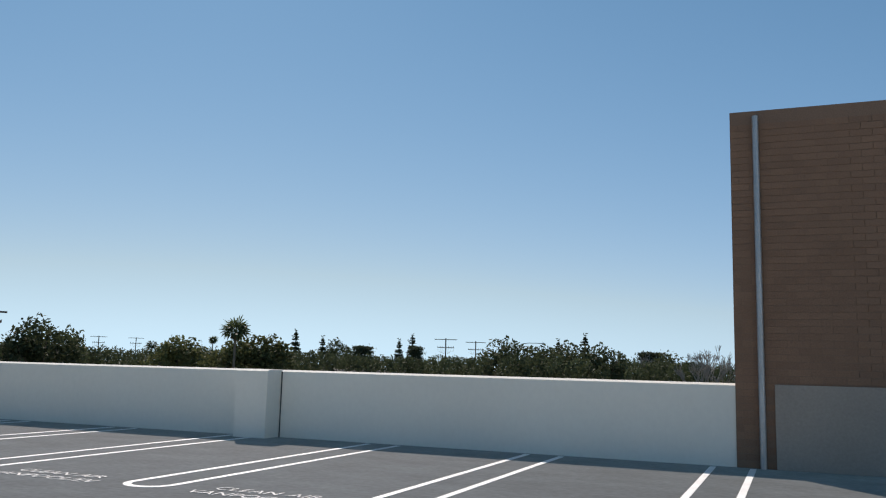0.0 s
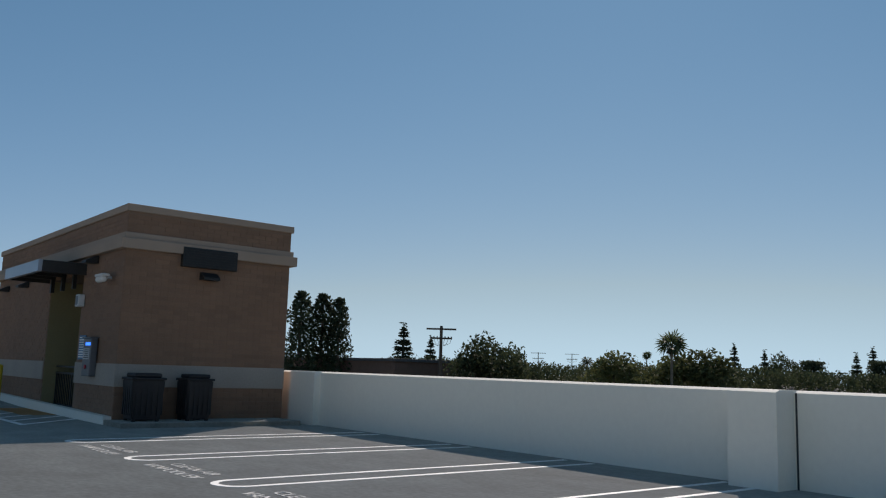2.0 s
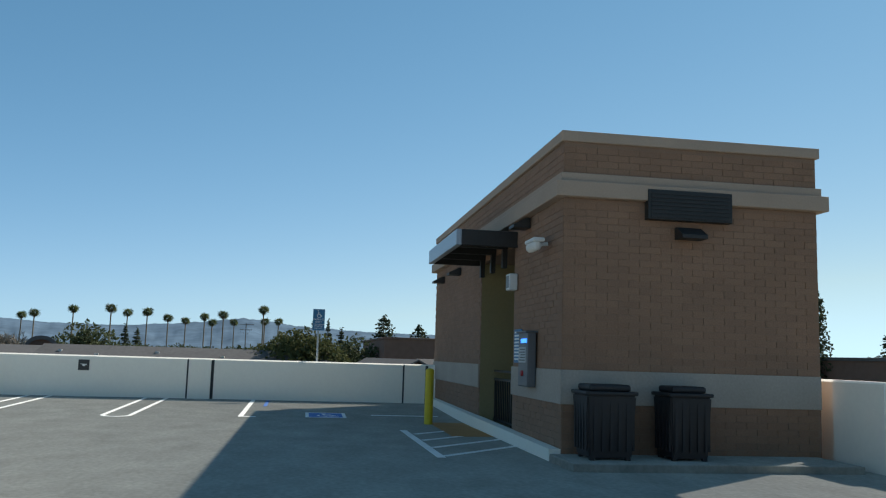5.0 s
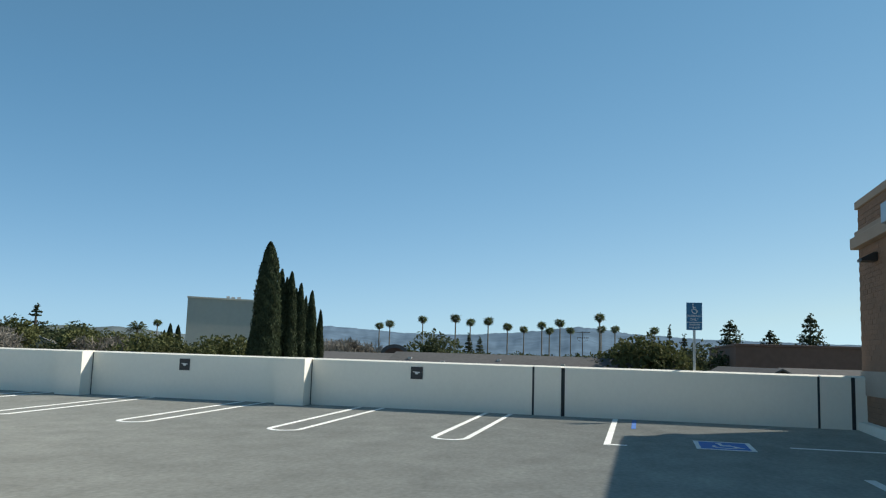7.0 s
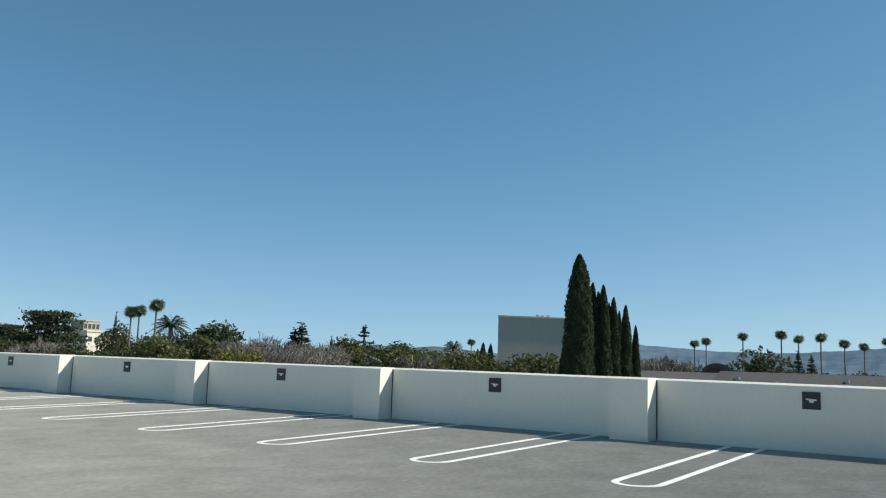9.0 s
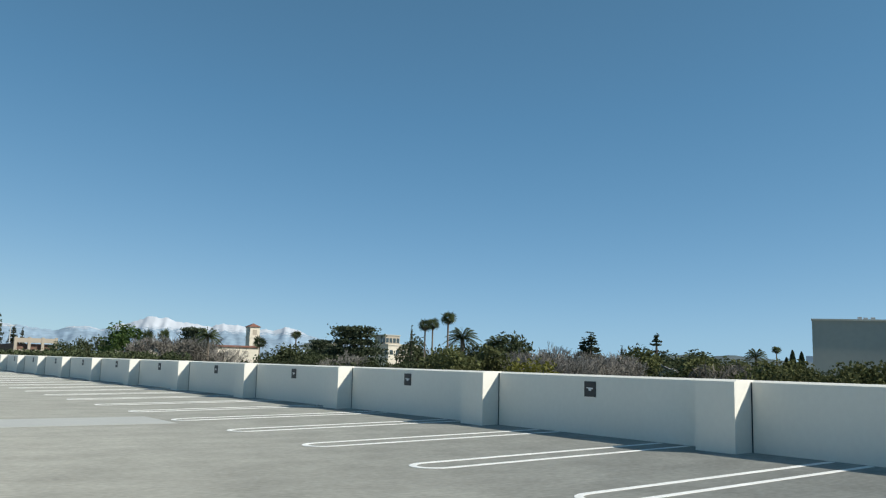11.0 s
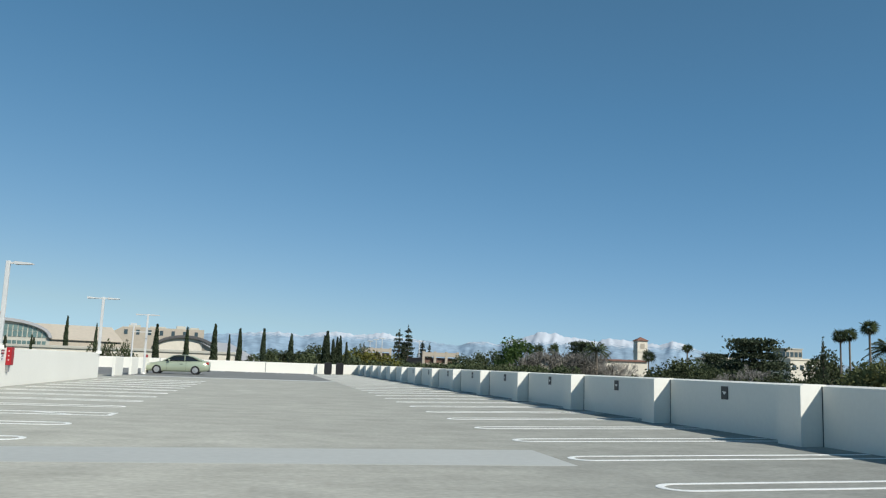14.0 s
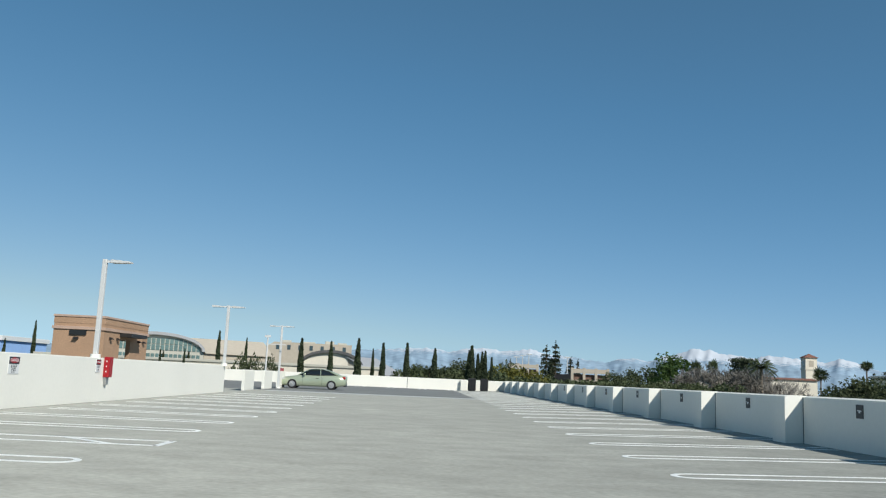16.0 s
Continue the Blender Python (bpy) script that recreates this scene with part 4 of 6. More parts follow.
            tube(bm, (x, s * 0.80, 0.315), (x, s * 0.884, 0.315), 0.20, 0.20, 24)
            for k in range(7):
                a = 2 * math.pi * k / 7
                tube(bm, (x, s * 0.885, 0.315), (x + 0.19 * math.cos(a), s * 0.885, 0.315 + 0.19 * math.sin(a)), 0.03, 0.02, 5)
            part("rim", bm, M_RIM, wheel, "silver spoked rim")
        bm = bmesh.new()
        box(bm, -0.62, -0.48, s * 0.86 if s > 0 else s * 0.86 - 0.14, s * 0.86 + 0.14 if s > 0 else s * 0.86, 0.93, 1.05, 0.025)
        part("mirror", bm, M_CARGREEN, c)
        bm = bmesh.new()
        box(bm, 0.20, 0.40, s * 0.868 - 0.012, s * 0.868 + 0.012, 0.72, 0.75, 0.005)
        part("door_handle", bm, M_DARKMETAL, c)
        bm = bmesh.new()
        box(bm, -2.16, -1.86, s * 0.66 - 0.12, s * 0.66 + 0.12, 0.58, 0.70, 0.03)
        part("headlight", bm, M_HEAD, c)
        bm = bmesh.new()
        box(bm, 2.0, 2.22, s * 0.62 - 0.14, s * 0.62 + 0.14, 0.74, 0.92, 0.03)
        part("tail_light", bm, M_TAIL, c)
        bm = bmesh.new()
        box(bm, -0.70, -0.69, s * 0.862 - 0.006, s * 0.862 + 0.006, 0.28, 0.90)
        box(bm, 0.62, 0.63, s * 0.862 - 0.006, s * 0.862 + 0.006, 0.28, 0.90)
        part("door_gap", bm, M_SEALANT, c)
    bm = bmesh.new()
    box(bm, -2.24, -2.05, -0.7, 0.7, 0.22, 0.30, 0.02)
    box(bm, 2.08, 2.24, -0.66, 0.66, 0.24, 0.34, 0.02)
    part("bumper_lip", bm, M_SEALANT, c)
    return c


green_car(pose(-15.95, 68.3, 0))

# ---- surroundings ----
SOUTH, EAST, NORTH = (-29.5, -4.6), (-18.0, -7.0), (-9.5, 4.0)
EYE = 1.25
# small corrections to the bearings and elevations below, by bearing
AZ_OFF = {SOUTH: ((120, -0.22), (130, -0.18), (145, -0.03), (168, -0.10), (177, -0.09)), EAST: ((50, 0.13), (65, 0.09), (78, 0.18), (88, 0.21), (100, 0.26)),
          NORTH: ((-24, -0.37), (-15, -0.22), (-4, -0.09), (9, 0.0), (18, 0.03), (24, 0.08), (37, 0.12), (51, 0.20))}
EL_OFF = {SOUTH: ((120, 0.38), (130, 0.52), (145, 0.66), (168, 0.64), (177, 0.54)), EAST: ((50, 0.57), (65, 0.75), (78, 0.81), (100, 0.83)),
          NORTH: ((-24, -0.13), (-15, -0.10), (-4, 0.01), (9, 0.16), (18, 0.25), (24, 0.34), (31.4, 0.37), (37, 0.43), (51, 0.59))}


def offset(table, ref, az):
    return float(np.interp(az, [q[0] for q in table[ref]], [q[1] for q in table[ref]]))


def spot(ref, az, dist, z=GROUND):
    """A place at a bearing and distance from a deck point."""
    a = radians(az + offset(AZ_OFF, ref, az))
    return Vector((ref[0] + dist * math.sin(a), ref[1] + dist * math.cos(a), z))


def high(ref, az, dist, el):
    """Height over the ground of something whose top stands at that elevation."""
    return EYE + dist * math.tan(radians(el + offset(EL_OFF, ref, az))) - GROUND


def swing(ob, ref, degrees, up=0.0):
    """Turn a far thing about a deck point and raise it."""
    ob.matrix_world = Matrix.Translation((ref[0], ref[1], up)) @ pose(0, 0, 0, 0, 0, -degrees) @ Matrix.Translation((-ref[0], -ref[1], 0)) @ ob.matrix_world
    return ob


def lift(ref, az, dist):
    return dist * math.tan(radians(offset(EL_OFF, ref, az)))


bm = bmesh.new()
k = 48
ring = [bm.verts.new((4800 * math.cos(2 * math.pi * i / k), 4800 * math.sin(2 * math.pi * i / k), GROUND)) for i in range(k)]
bm.faces.new(ring)
fixed("ground", bm, M_EARTH, "dry earth and gardens of the town round the deck", "ground")


def ridge(name, ref, dist, knots, material, label, rows=7, deep=500, rough=0.10, seed=0, folds=1.0):
    """A chain of hills whose skyline runs through (bearing, elevation) knots."""
    az = np.arange(knots[0][0], knots[-1][0], 0.12)
    el = np.interp(az, [q[0] for q in knots], [q[1] for q in knots])
    pts, faces = [], []
    n = len(az)
    for r in range(rows):
        f = r / (rows - 1)
        for i in range(n):
            h = high(ref, float(az[i]), dist, float(el[i]) * (1 + 0.05 * f ** 8 * noise.fractal(Vector((az[i] * 3.0, seed, 1.5)), 0.8, 2.0, 4)))
            wob = noise.fractal(Vector((az[i] * folds, f * 4.5, seed)), 1.1, 2.0, 5) * h * rough * (0.25 + 3 * f * (1 - f))
            p = spot(ref, float(az[i]), dist - deep * (1 - f))
            p.z = GROUND + h * f ** 1.15 + wob * (1.0 if r else 0.0)
            pts.append(p)
    for r in range(rows - 1):
        for i in range(n - 1):
            a = r * n + i
            faces.append((a, a + 1, a + n + 1, a + n))
    ob = plates(name, pts, faces, material)
    for p in ob.data.polygons:
        p.use_smooth = True
    return tagged(ob, label, "mountains", kind="structure")


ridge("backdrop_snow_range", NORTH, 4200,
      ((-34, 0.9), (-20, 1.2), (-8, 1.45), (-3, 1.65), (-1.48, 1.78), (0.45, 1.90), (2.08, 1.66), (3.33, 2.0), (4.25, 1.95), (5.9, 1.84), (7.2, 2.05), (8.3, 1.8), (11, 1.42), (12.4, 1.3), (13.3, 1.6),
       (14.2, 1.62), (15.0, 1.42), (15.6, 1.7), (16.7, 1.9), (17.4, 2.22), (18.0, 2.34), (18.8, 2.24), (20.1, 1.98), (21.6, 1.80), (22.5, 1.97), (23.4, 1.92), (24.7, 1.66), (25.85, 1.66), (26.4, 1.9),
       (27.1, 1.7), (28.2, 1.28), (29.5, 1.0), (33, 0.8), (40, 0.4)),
      M_SNOWMT, "far snow-capped mountain range with blue haze in its colours", 26, 900, 0.055, 1, 2.4)
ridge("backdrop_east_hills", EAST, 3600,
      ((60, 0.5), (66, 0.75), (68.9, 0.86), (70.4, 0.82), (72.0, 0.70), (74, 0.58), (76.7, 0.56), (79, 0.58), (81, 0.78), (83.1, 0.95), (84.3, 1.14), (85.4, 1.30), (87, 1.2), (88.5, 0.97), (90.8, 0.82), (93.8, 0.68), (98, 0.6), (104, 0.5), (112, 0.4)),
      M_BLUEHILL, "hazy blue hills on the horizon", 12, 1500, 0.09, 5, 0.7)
ridge("backdrop_near_hills", NORTH, 2300, ((46, 0.1), (49, 0.2), (51.4, 0.42), (52.8, 0.52), (54.2, 0.42), (55.5, 0.55), (57.5, 0.4), (60, 0.2), (66, 0.1)),
      M_GREYHILL, "low dry hills behind the trees", 7, 500, 0.06, 9, 0.5)


# -- trees --
def leaf_quads(centres, size, up=0.0, stretch=1.0):
    """Small leaf plates at those centres, turned at random."""
    c = np.asarray(centres)
    n = len(c)
    a = rng.normal(size=(n, 3))
    a[:, 2] += up
    a /= np.linalg.norm(a, axis=1)[:, None]
    b = np.cross(a, rng.normal(size=(n, 3)))
    b /= np.linalg.norm(b, axis=1)[:, None]
    s = size * (0.6 + 0.8 * rng.random(n))[:, None]
    a, b = a * s * stretch, b * s * 0.6
    pts = np.stack([c - a, c + b * 0.9 - a * 0.1, c + a, c - b * 0.9 - a * 0.1], 1).reshape(-1, 3)
    faces = np.arange(4 * n).reshape(-1, 4)
    return pts, faces


def scatter_clumps(n, clumps, spread):
    """n points gathered round clump centres, thinned inside."""
    k = rng.integers(0, len(clumps), n)
    d = rng.normal(size=(n, 3))
    d /= np.linalg.norm(d, axis=1)[:, None]
    r = spread[k] * (0.55 + 0.5 * rng.random(n)) if hasattr(spread, "__len__") else spread * (0.55 + 0.5 * rng.random(n))
    return clumps[k] + d * r[:, None]


def make_tree(name, label, trunk_bm, trunk_mat, crown, crown_mat, category="tree"):
    t = thing(name, label, category)
    part("trunk", trunk_bm, trunk_mat, t)
    plates("crown", crown[0], crown[1], crown_mat, t)
    return t


def broadleaf(label, h, w, leaves=1500, mat=None, flat=0.55, size=0.38, low=0.25):
    bm = bmesh.new()
    bent(bm, [(0, 0, 0), (0.1, 0.05, h * 0.3), (0, 0, h * 0.5)], [h * 0.035, h * 0.025, h * 0.018])
    clumps, spread = [], []
    for i in range(40):
        a, q = rng.random() * 6.283, math.sqrt(rng.random())
        zz = rng.random()
        env = math.sqrt(max(0.05, 1 - (2 * zz - 0.75) ** 2 / 1.7))
        p = np.array([math.cos(a) * q * w * 0.42 * env, math.sin(a) * q * w * 0.42 * env, h * (low + (0.93 - low) * zz)])
        clumps.append(p)
        spread.append(w * (0.10 + 0.10 * rng.random()))
        if i % 3 == 0:
            bent(bm, [(0, 0, h * (0.25 + 0.15 * rng.random())), tuple(p)], [h * 0.012, h * 0.004], 4)
    pts = scatter_clumps(leaves, np.array(clumps), np.array(spread))
    return make_tree("tree", label, bm, M_BARK, leaf_quads(pts, size), mat or M_LEAF)


def cedar(label, h, w, leaves=15000, size=0.21):
    """Broad old cedar: flat spreading layers with gaps between them."""
    bm = bmesh.new()
    bent(bm, [(0, 0, 0), (0, 0, h * 0.5), (0, 0, h * 0.92)], [h * 0.035, h * 0.022, h * 0.006])
    pts = []
    tiers = 11
    for t in range(tiers):
        f = (t + 0.4 * rng.random()) / tiers
        z = h * (0.16 + 0.80 * f)
        reach = w / 2 * (1.0 - 0.72 * f ** 1.7) * (0.8 + 0.3 * rng.random())
        for k in range(8):
            a = 6.283 * (k + rng.random()) / 8
            r = reach * (0.65 + 0.4 * rng.random())
            tip = np.array((math.cos(a) * r, math.sin(a) * r, z + r * 0.08))
            bent(bm, [(0, 0, z), tuple(tip)], [h * 0.008, h * 0.003], 4)
            m = int(leaves / tiers / 8)
            u = 0.25 + 0.8 * np.sqrt(rng.random(m))
            p = np.outer(u, tip - np.array((0, 0, z))) + np.array((0, 0, z))
            p += rng.normal(size=(m, 3)) * np.array([0.09, 0.09, 0.026]) * w * 0.7
            pts.append(p)
    return make_tree("cedar", label, bm, M_BARK, leaf_quads(np.vstack(pts), size), M_NEEDLE, "cedar")


def conifer(label, h, w, leaves=1300, tiers=14, size=0.4, mat=None, power=0.85, open_=0.25):
    bm = bmesh.new()
    bent(bm, [(0, 0, 0), (0, 0, h * 0.6), (0, 0, h * 0.97)], [h * 0.022, h * 0.012, h * 0.003])
    pts = []
    for t in range(tiers):
        f = t / tiers
        z = h * (0.14 + 0.84 * (t + 0.6 * rng.random()) / tiers)
        reach = w / 2 * (1 - f) ** power * (0.75 + 0.4 * rng.random()) + 0.12
        arms = 7
        for k in range(arms):
            if rng.random() < open_:
                continue
            a = 2 * math.pi * (k + rng.random()) / arms
            r = reach * (0.7 + 0.45 * rng.random())
            tip = (math.cos(a) * r, math.sin(a) * r, z - r * 0.12)
            bent(bm, [(0, 0, z), tip], [h * 0.005, h * 0.002], 3)
            m = max(4, int(leaves / tiers / arms * (0.4 + 1.2 * (1 - f))))
            u = np.sqrt(rng.random(m))
            p = np.outer(u, np.array(tip) - np.array((0, 0, z))) + np.array((0, 0, z))
            p += rng.normal(size=(m, 3)) * np.array([0.12, 0.12, 0.13]) * (r * 0.9 + 0.3)
            pts.append(p)
    top = rng.normal(size=(40, 3)) * np.array([w * 0.025, w * 0.025, h * 0.03]) + np.array((0, 0, h * 0.96))
    pts.append(top)
    return make_tree("conifer", label, bm, M_BARK, leaf_quads(np.vstack(pts), size), mat or M_NEEDLE, "conifer")


def column_conifer(label, h, w, leaves=5200, size=0.2):
    """Dense upright conifer with a lumpy outline and a rounded top."""
    bm = bmesh.new()
    bent(bm, [(0, 0, 0), (0, 0, h * 0.55), (0, 0, h * 0.95)], [h * 0.02, h * 0.012, h * 0.003])
    clumps, spread = [], []
    for i in range(95):
        f = (i + rng.random()) / 95
        reach = w / 2 * (0.62 + 0.38 * min(1, 3 * f)) * math.sqrt(max(0.06, 1 - max(0, (f - 0.35) / 0.65) ** 2.6)) * (0.75 + 0.45 * rng.random())
        a = i * 2.4 + rng.random()
        r = reach * (0.45 + 0.35 * rng.random())
        p = np.array([math.cos(a) * r, math.sin(a) * r, h * (0.08 + 0.89 * f)])
        clumps.append(p)
        spread.append(reach * (0.34 + 0.16 * rng.random()) + 0.12)
        if i % 4 == 0:
            bent(bm, [(0, 0, p[2] - 0.3), tuple(p)], [0.05, 0.02], 3)
    pts = scatter_clumps(leaves, np.array(clumps), np.array(spread))
    return make_tree("conifer", label, bm, M_BARK, leaf_quads(pts, size, 0.8), M_NEEDLE, "conifer")


def cypress(label, h, w, leaves=2600, size=0.30, lumps=5, power=3.2):
    bm = bmesh.new()
    bent(bm, [(0, 0, 0), (0, 0, h * 0.9)], [w * 0.10, w * 0.02])
    n = leaves
    f = rng.random(n)
    a = rng.random(n) * 6.283
    prof = np.minimum(1, 1.2 * f + 0.72) * np.clip(1 - f ** power, 0, 1) ** 0.62
    lump = 1 + 0.15 * np.sin(a * lumps + f * 30) * np.sin(f * 47 + a * 2) + 0.06 * np.sin(f * 23 + a) + 0.05 * rng.normal(size=n)
    r = w / 2 * prof * lump * (0.84 + 0.16 * rng.random(n))
    p = np.stack([np.cos(a) * r, np.sin(a) * r, h * (0.02 + 0.965 * f)], 1)
    q = leaf_quads(p, size, up=2.6, stretch=1.3)
    # a dark solid heart keeps the column closed
    hm = bmesh.new()
    zs = [0.02, 0.08, 0.2, 0.35, 0.5, 0.65, 0.78, 0.88, 0.95]
    bent(hm, [(0, 0, h * z) for z in zs], [w * 0.41 * min(1, 1.2 * z + 0.72) * max(0.02, 1 - z ** power) ** 0.62 for z in zs], 12)
    t = make_tree("cypress", label, bm, M_BARK, q, M_CYPRESS, "cypress")
    part("inner_foliage", hm, M_CYPRESS, t)
    return t


def fan_palm(label, h, crown_r=1.5, skirt=1.0, lean=0.0, fronds=20):
    t = thing("palm", label, "palm")
    bm = bmesh.new()
    bent(bm, [(0, 0, 0), (0, 0, h * 0.05), (lean * 0.3, 0, h * 0.4), (lean, 0, h)], [0.26, 0.19, 0.15, 0.13], 8)
    part("trunk", bm, M_PALMTRUNK, t)

    def fan(n, s_low, s_high, reach, droop, spread=1.35, blades=9):
        pts, faces = [], []
        top = np.array((lean, 0, h))
        for i in range(n):
            a = i * 2.39996 + rng.random() * 0.4
            se = s_low + (s_high - s_low) * ((i + rng.random()) / n)
            el = math.asin(max(-0.99, min(0.99, se)))
            d = np.array((math.cos(a) * math.cos(el), math.sin(a) * math.cos(el), math.sin(el)))
            side = np.array((-math.sin(a), math.cos(a), 0.0))
            tilt = (rng.random() - 0.5) * 2.6
            up = np.cross(side, d)
            side = side * math.cos(tilt) + up * math.sin(tilt)
            long = reach * (0.85 + 0.3 * rng.random())
            stem = top + d * long * 0.22
            for b in range(blades):
                s = (b - (blades - 1) / 2) / ((blades - 1) / 2)
                c, sn = math.cos(s * spread), math.sin(s * spread)
                out = d * c + side * sn
                wv = (side * c - d * sn) * 0.05 * long
                ln = long * (0.72 - 0.20 * abs(s))
                mid = stem + out * ln * 0.6
                tip = stem + out * ln + np.array((0, 0, -droop * long * (0.12 + 0.25 * abs(s))))
                k = len(pts)
                pts += [stem, mid + wv, tip, mid - wv]
                faces.append((k, k + 1, k + 2, k + 3))
            k = len(pts)
            pts += [top + side * 0.03, stem + side * 0.025, stem - side * 0.025, top - side * 0.03]
            faces.append((k, k + 1, k + 2, k + 3))
        return pts, faces
    p, f = fan(fronds, -0.35, 0.98, crown_r * 1.04, 0.6)
    plates("crown", p, f, M_PALM, t)
    p, f = fan(14, -0.98, -0.72, crown_r * 0.62 * skirt, 0.5, 0.8, 7)
    plates("dry_skirt", p, f, M_PALMDEAD, t)
    return t


def feather_palm(label, h, reach=2.6, fronds=20):
    t = thing("palm", label, "palm")
    bm = bmesh.new()
    bent(bm, [(0, 0, 0), (0, 0, h * 0.6), (0, 0, h)], [0.36, 0.26, 0.24], 8)
    part("trunk", bm, M_PALMTRUNK, t)
    pts, faces = [], []
    for i in range(fronds):
        a = i * 2.4
        el = 1.3 - 1.7 * (i / fronds)
        d = np.array((math.cos(a), math.sin(a), 0))
        side = np.array((-math.sin(a), math.cos(a), 0))
        spine = []
        for q in range(8):
            u = q / 7
            spine.append(np.array((0, 0, h)) + d * reach * (u * math.cos(el) * (1 - 0.15 * u)) + np.array((0, 0, reach * (u * math.sin(el) - 0.55 * u * u))))
        for q in range(7):
            for s in (-1, 1):
                for e in (0.25, 0.75):
                    base = spine[q] * (1 - e) + spine[q + 1] * e
                    ln = reach * 0.20 * math.sin(math.pi * min(1, (q + e) / 7 * 0.85 + 0.15))
                    tip = base + side * s * ln + d * ln * 0.4 + np.array((0, 0, -ln * 0.55))
                    k = len(pts)
                    w = d * 0.055 * reach / 2
                    pts += [base - w, base + w, tip]
                    faces.append((k, k + 1, k + 2))
    plates("crown", pts, faces, M_PALM, t)
    return t


def bare_tree(label, h, w, seed=0):
    t = thing("bare_tree", label, "bare tree")
    r2 = random.Random(seed)
    bm = bmesh.new()

    def grow(p, d, length, r, depth):
        q = p + d * length
        tube(bm, p, q, max(r, 0.017), max(r * 0.68, 0.014), 4 if depth > 2 else 3)
        if depth == 0:
            return
        for _ in range(3):
            nd = (d + Vector((r2.uniform(-1, 1), r2.uniform(-1, 1), r2.uniform(-0.25, 0.85))) * 0.68).normalized()
            grow(q, nd, length * r2.uniform(0.62, 0.86), r * 0.62, depth - 1)
    grow(Vector((0, 0, 0)), Vector((0, 0, 1)), h * 0.22, h * 0.02, 6)
    part("branching_crown", bm, M_TWIG, t)
    return t


def put(ob, ref, az, dist, height_now, el_top, turn=None, wide=1.0):
    """Stand a tree so that its top reaches an elevation seen from the deck."""
    s = high(ref, az, dist, el_top) / height_now
    loc = spot(ref, az, dist)
    ob.matrix_world = Matrix.LocRotScale(loc, Euler((0, 0, turn if turn is not None else rng.random() * 6.28)), (s * wide, s * wide, s))
    return ob


def again(ob, ref, az, dist, height_now, el_top, wide=1.0):
    s = high(ref, az, dist, el_top) / height_now
    c = copy_thing(ob, Matrix.Identity(4))
    c.matrix_world = Matrix.LocRotScale(spot(ref, az, dist), Euler((0, 0, rng.random() * 6.28)), (s * wide, s * wide, s))
    return c


# prototypes, each also standing in its own place
T_COL = put(column_conifer("tall dense dark conifer with a rounded top", 18, 3.7), SOUTH, 120.0, 120, 18, 4.84, None, 1.15)
again(T_COL, SOUTH, 121.4, 122, 18, 4.70, 1.2)
again(T_COL, SOUTH, 122.5, 121, 18, 4.45, 1.05)
T_PINE = put(conifer("tall dark pine with an open crown", 15, 6.5, 3600, 17, 0.26, None, 0.55, 0.12), EAST, 97.7, 200, 15, 1.25, None, 1.5)
T_SHAG = put(conifer("tall ragged dark conifer with gaps in its crown", 15, 4.6, 4200, 13, 0.24, None, 0.42, 0.30), NORTH, 8.43, 300, 15, 2.21, None, 0.95)
again(T_SHAG, NORTH, 9.03, 300, 15, 2.48, 0.9)
again(T_COL, NORTH, 8.8, 305, 18, 1.5, 1.2)
again(T_PINE, EAST, 95.3, 190, 15, 1.85, 1.3)
again(T_PINE, EAST, 100.0, 170, 15, 2.3, 1.1)
T_FIR = put(conifer("slim dark conifer with tiered branches", 15, 4.6, 3200, 24, 0.2, None, 0.8, 0.1), SOUTH, 126.8, 150, 15, 2.46, None, 1.8)
for ref, az, d, el, w in ((SOUTH, 128.6, 170, 1.68, 1.4), (SOUTH, 148.1, 190, 1.52, 1.3), (SOUTH, 149.9, 200, 1.15, 1.4), (SOUTH, 155.1, 210, 1.1, 1.4), (SOUTH, 156.0, 210, 1.45, 1.5), (SOUTH, 166.1, 170, 1.35, 1.3),
                          (SOUTH, 167.9, 170, 1.73, 1.4), (SOUTH, 170.1, 190, 0.65, 1.0), (NORTH, 47.35, 150, 1.46, 2.1), (NORTH, 47.85, 150, 1.80, 2.4), (NORTH, 49.65, 190, 0.95, 0.8), (NORTH, 35.45, 150, 2.1, 0.55),
                          (EAST, 91.6, 150, 1.42, 0.9), (EAST, 92.5, 150, 0.85, 1.4), (NORTH, 10.0, 320, 1.47, 1.7), (EAST, 78.42, 250, 0.6, 1.5), (EAST, 79.17, 250, 0.41, 1.5), (NORTH, 6.1, 320, 1.25, 0.9), (NORTH, 10.48, 300, 1.34, 1.0)):
    again(T_FIR, ref, az, d, 15, el, w)
put(conifer("tall thin conifer with spaced tiers", 15, 3.0, 1500, 12, 0.2, None, 0.75, 0.2), NORTH, 51.87, 199, 15, 1.79, None, 2.3)

T_CY = put(cypress("tall dense column of dark cypress", 20, 2.55, 26000, 0.09, 5, 5.0), EAST, 65.0, 72, 20, 6.55)
T_CYM = put(cypress("slim pointed column of dark cypress", 18, 1.75, 11000, 0.085, 3, 3.0), EAST, 65.85, 74, 18, 4.75)
for az, d, el, w in ((66.2, 76, 4.2, 0.9), (66.5, 74, 4.62, 1.0), (66.85, 76, 3.5, 0.8), (67.15, 76, 3.85, 0.95), (67.5, 79, 3.0, 0.8), (67.9, 78, 3.38, 0.95), (68.5, 80, 2.1, 0.85), (64.3, 73, 1.2, 1.6)):
    again(T_CYM, EAST, az, d, 18, el, w)
for az, el in ((58.9, 0.84), (59.4, 0.75), (58.55, 0.4)):
    again(T_CY, EAST, az, 190, 20, el, 0.9)
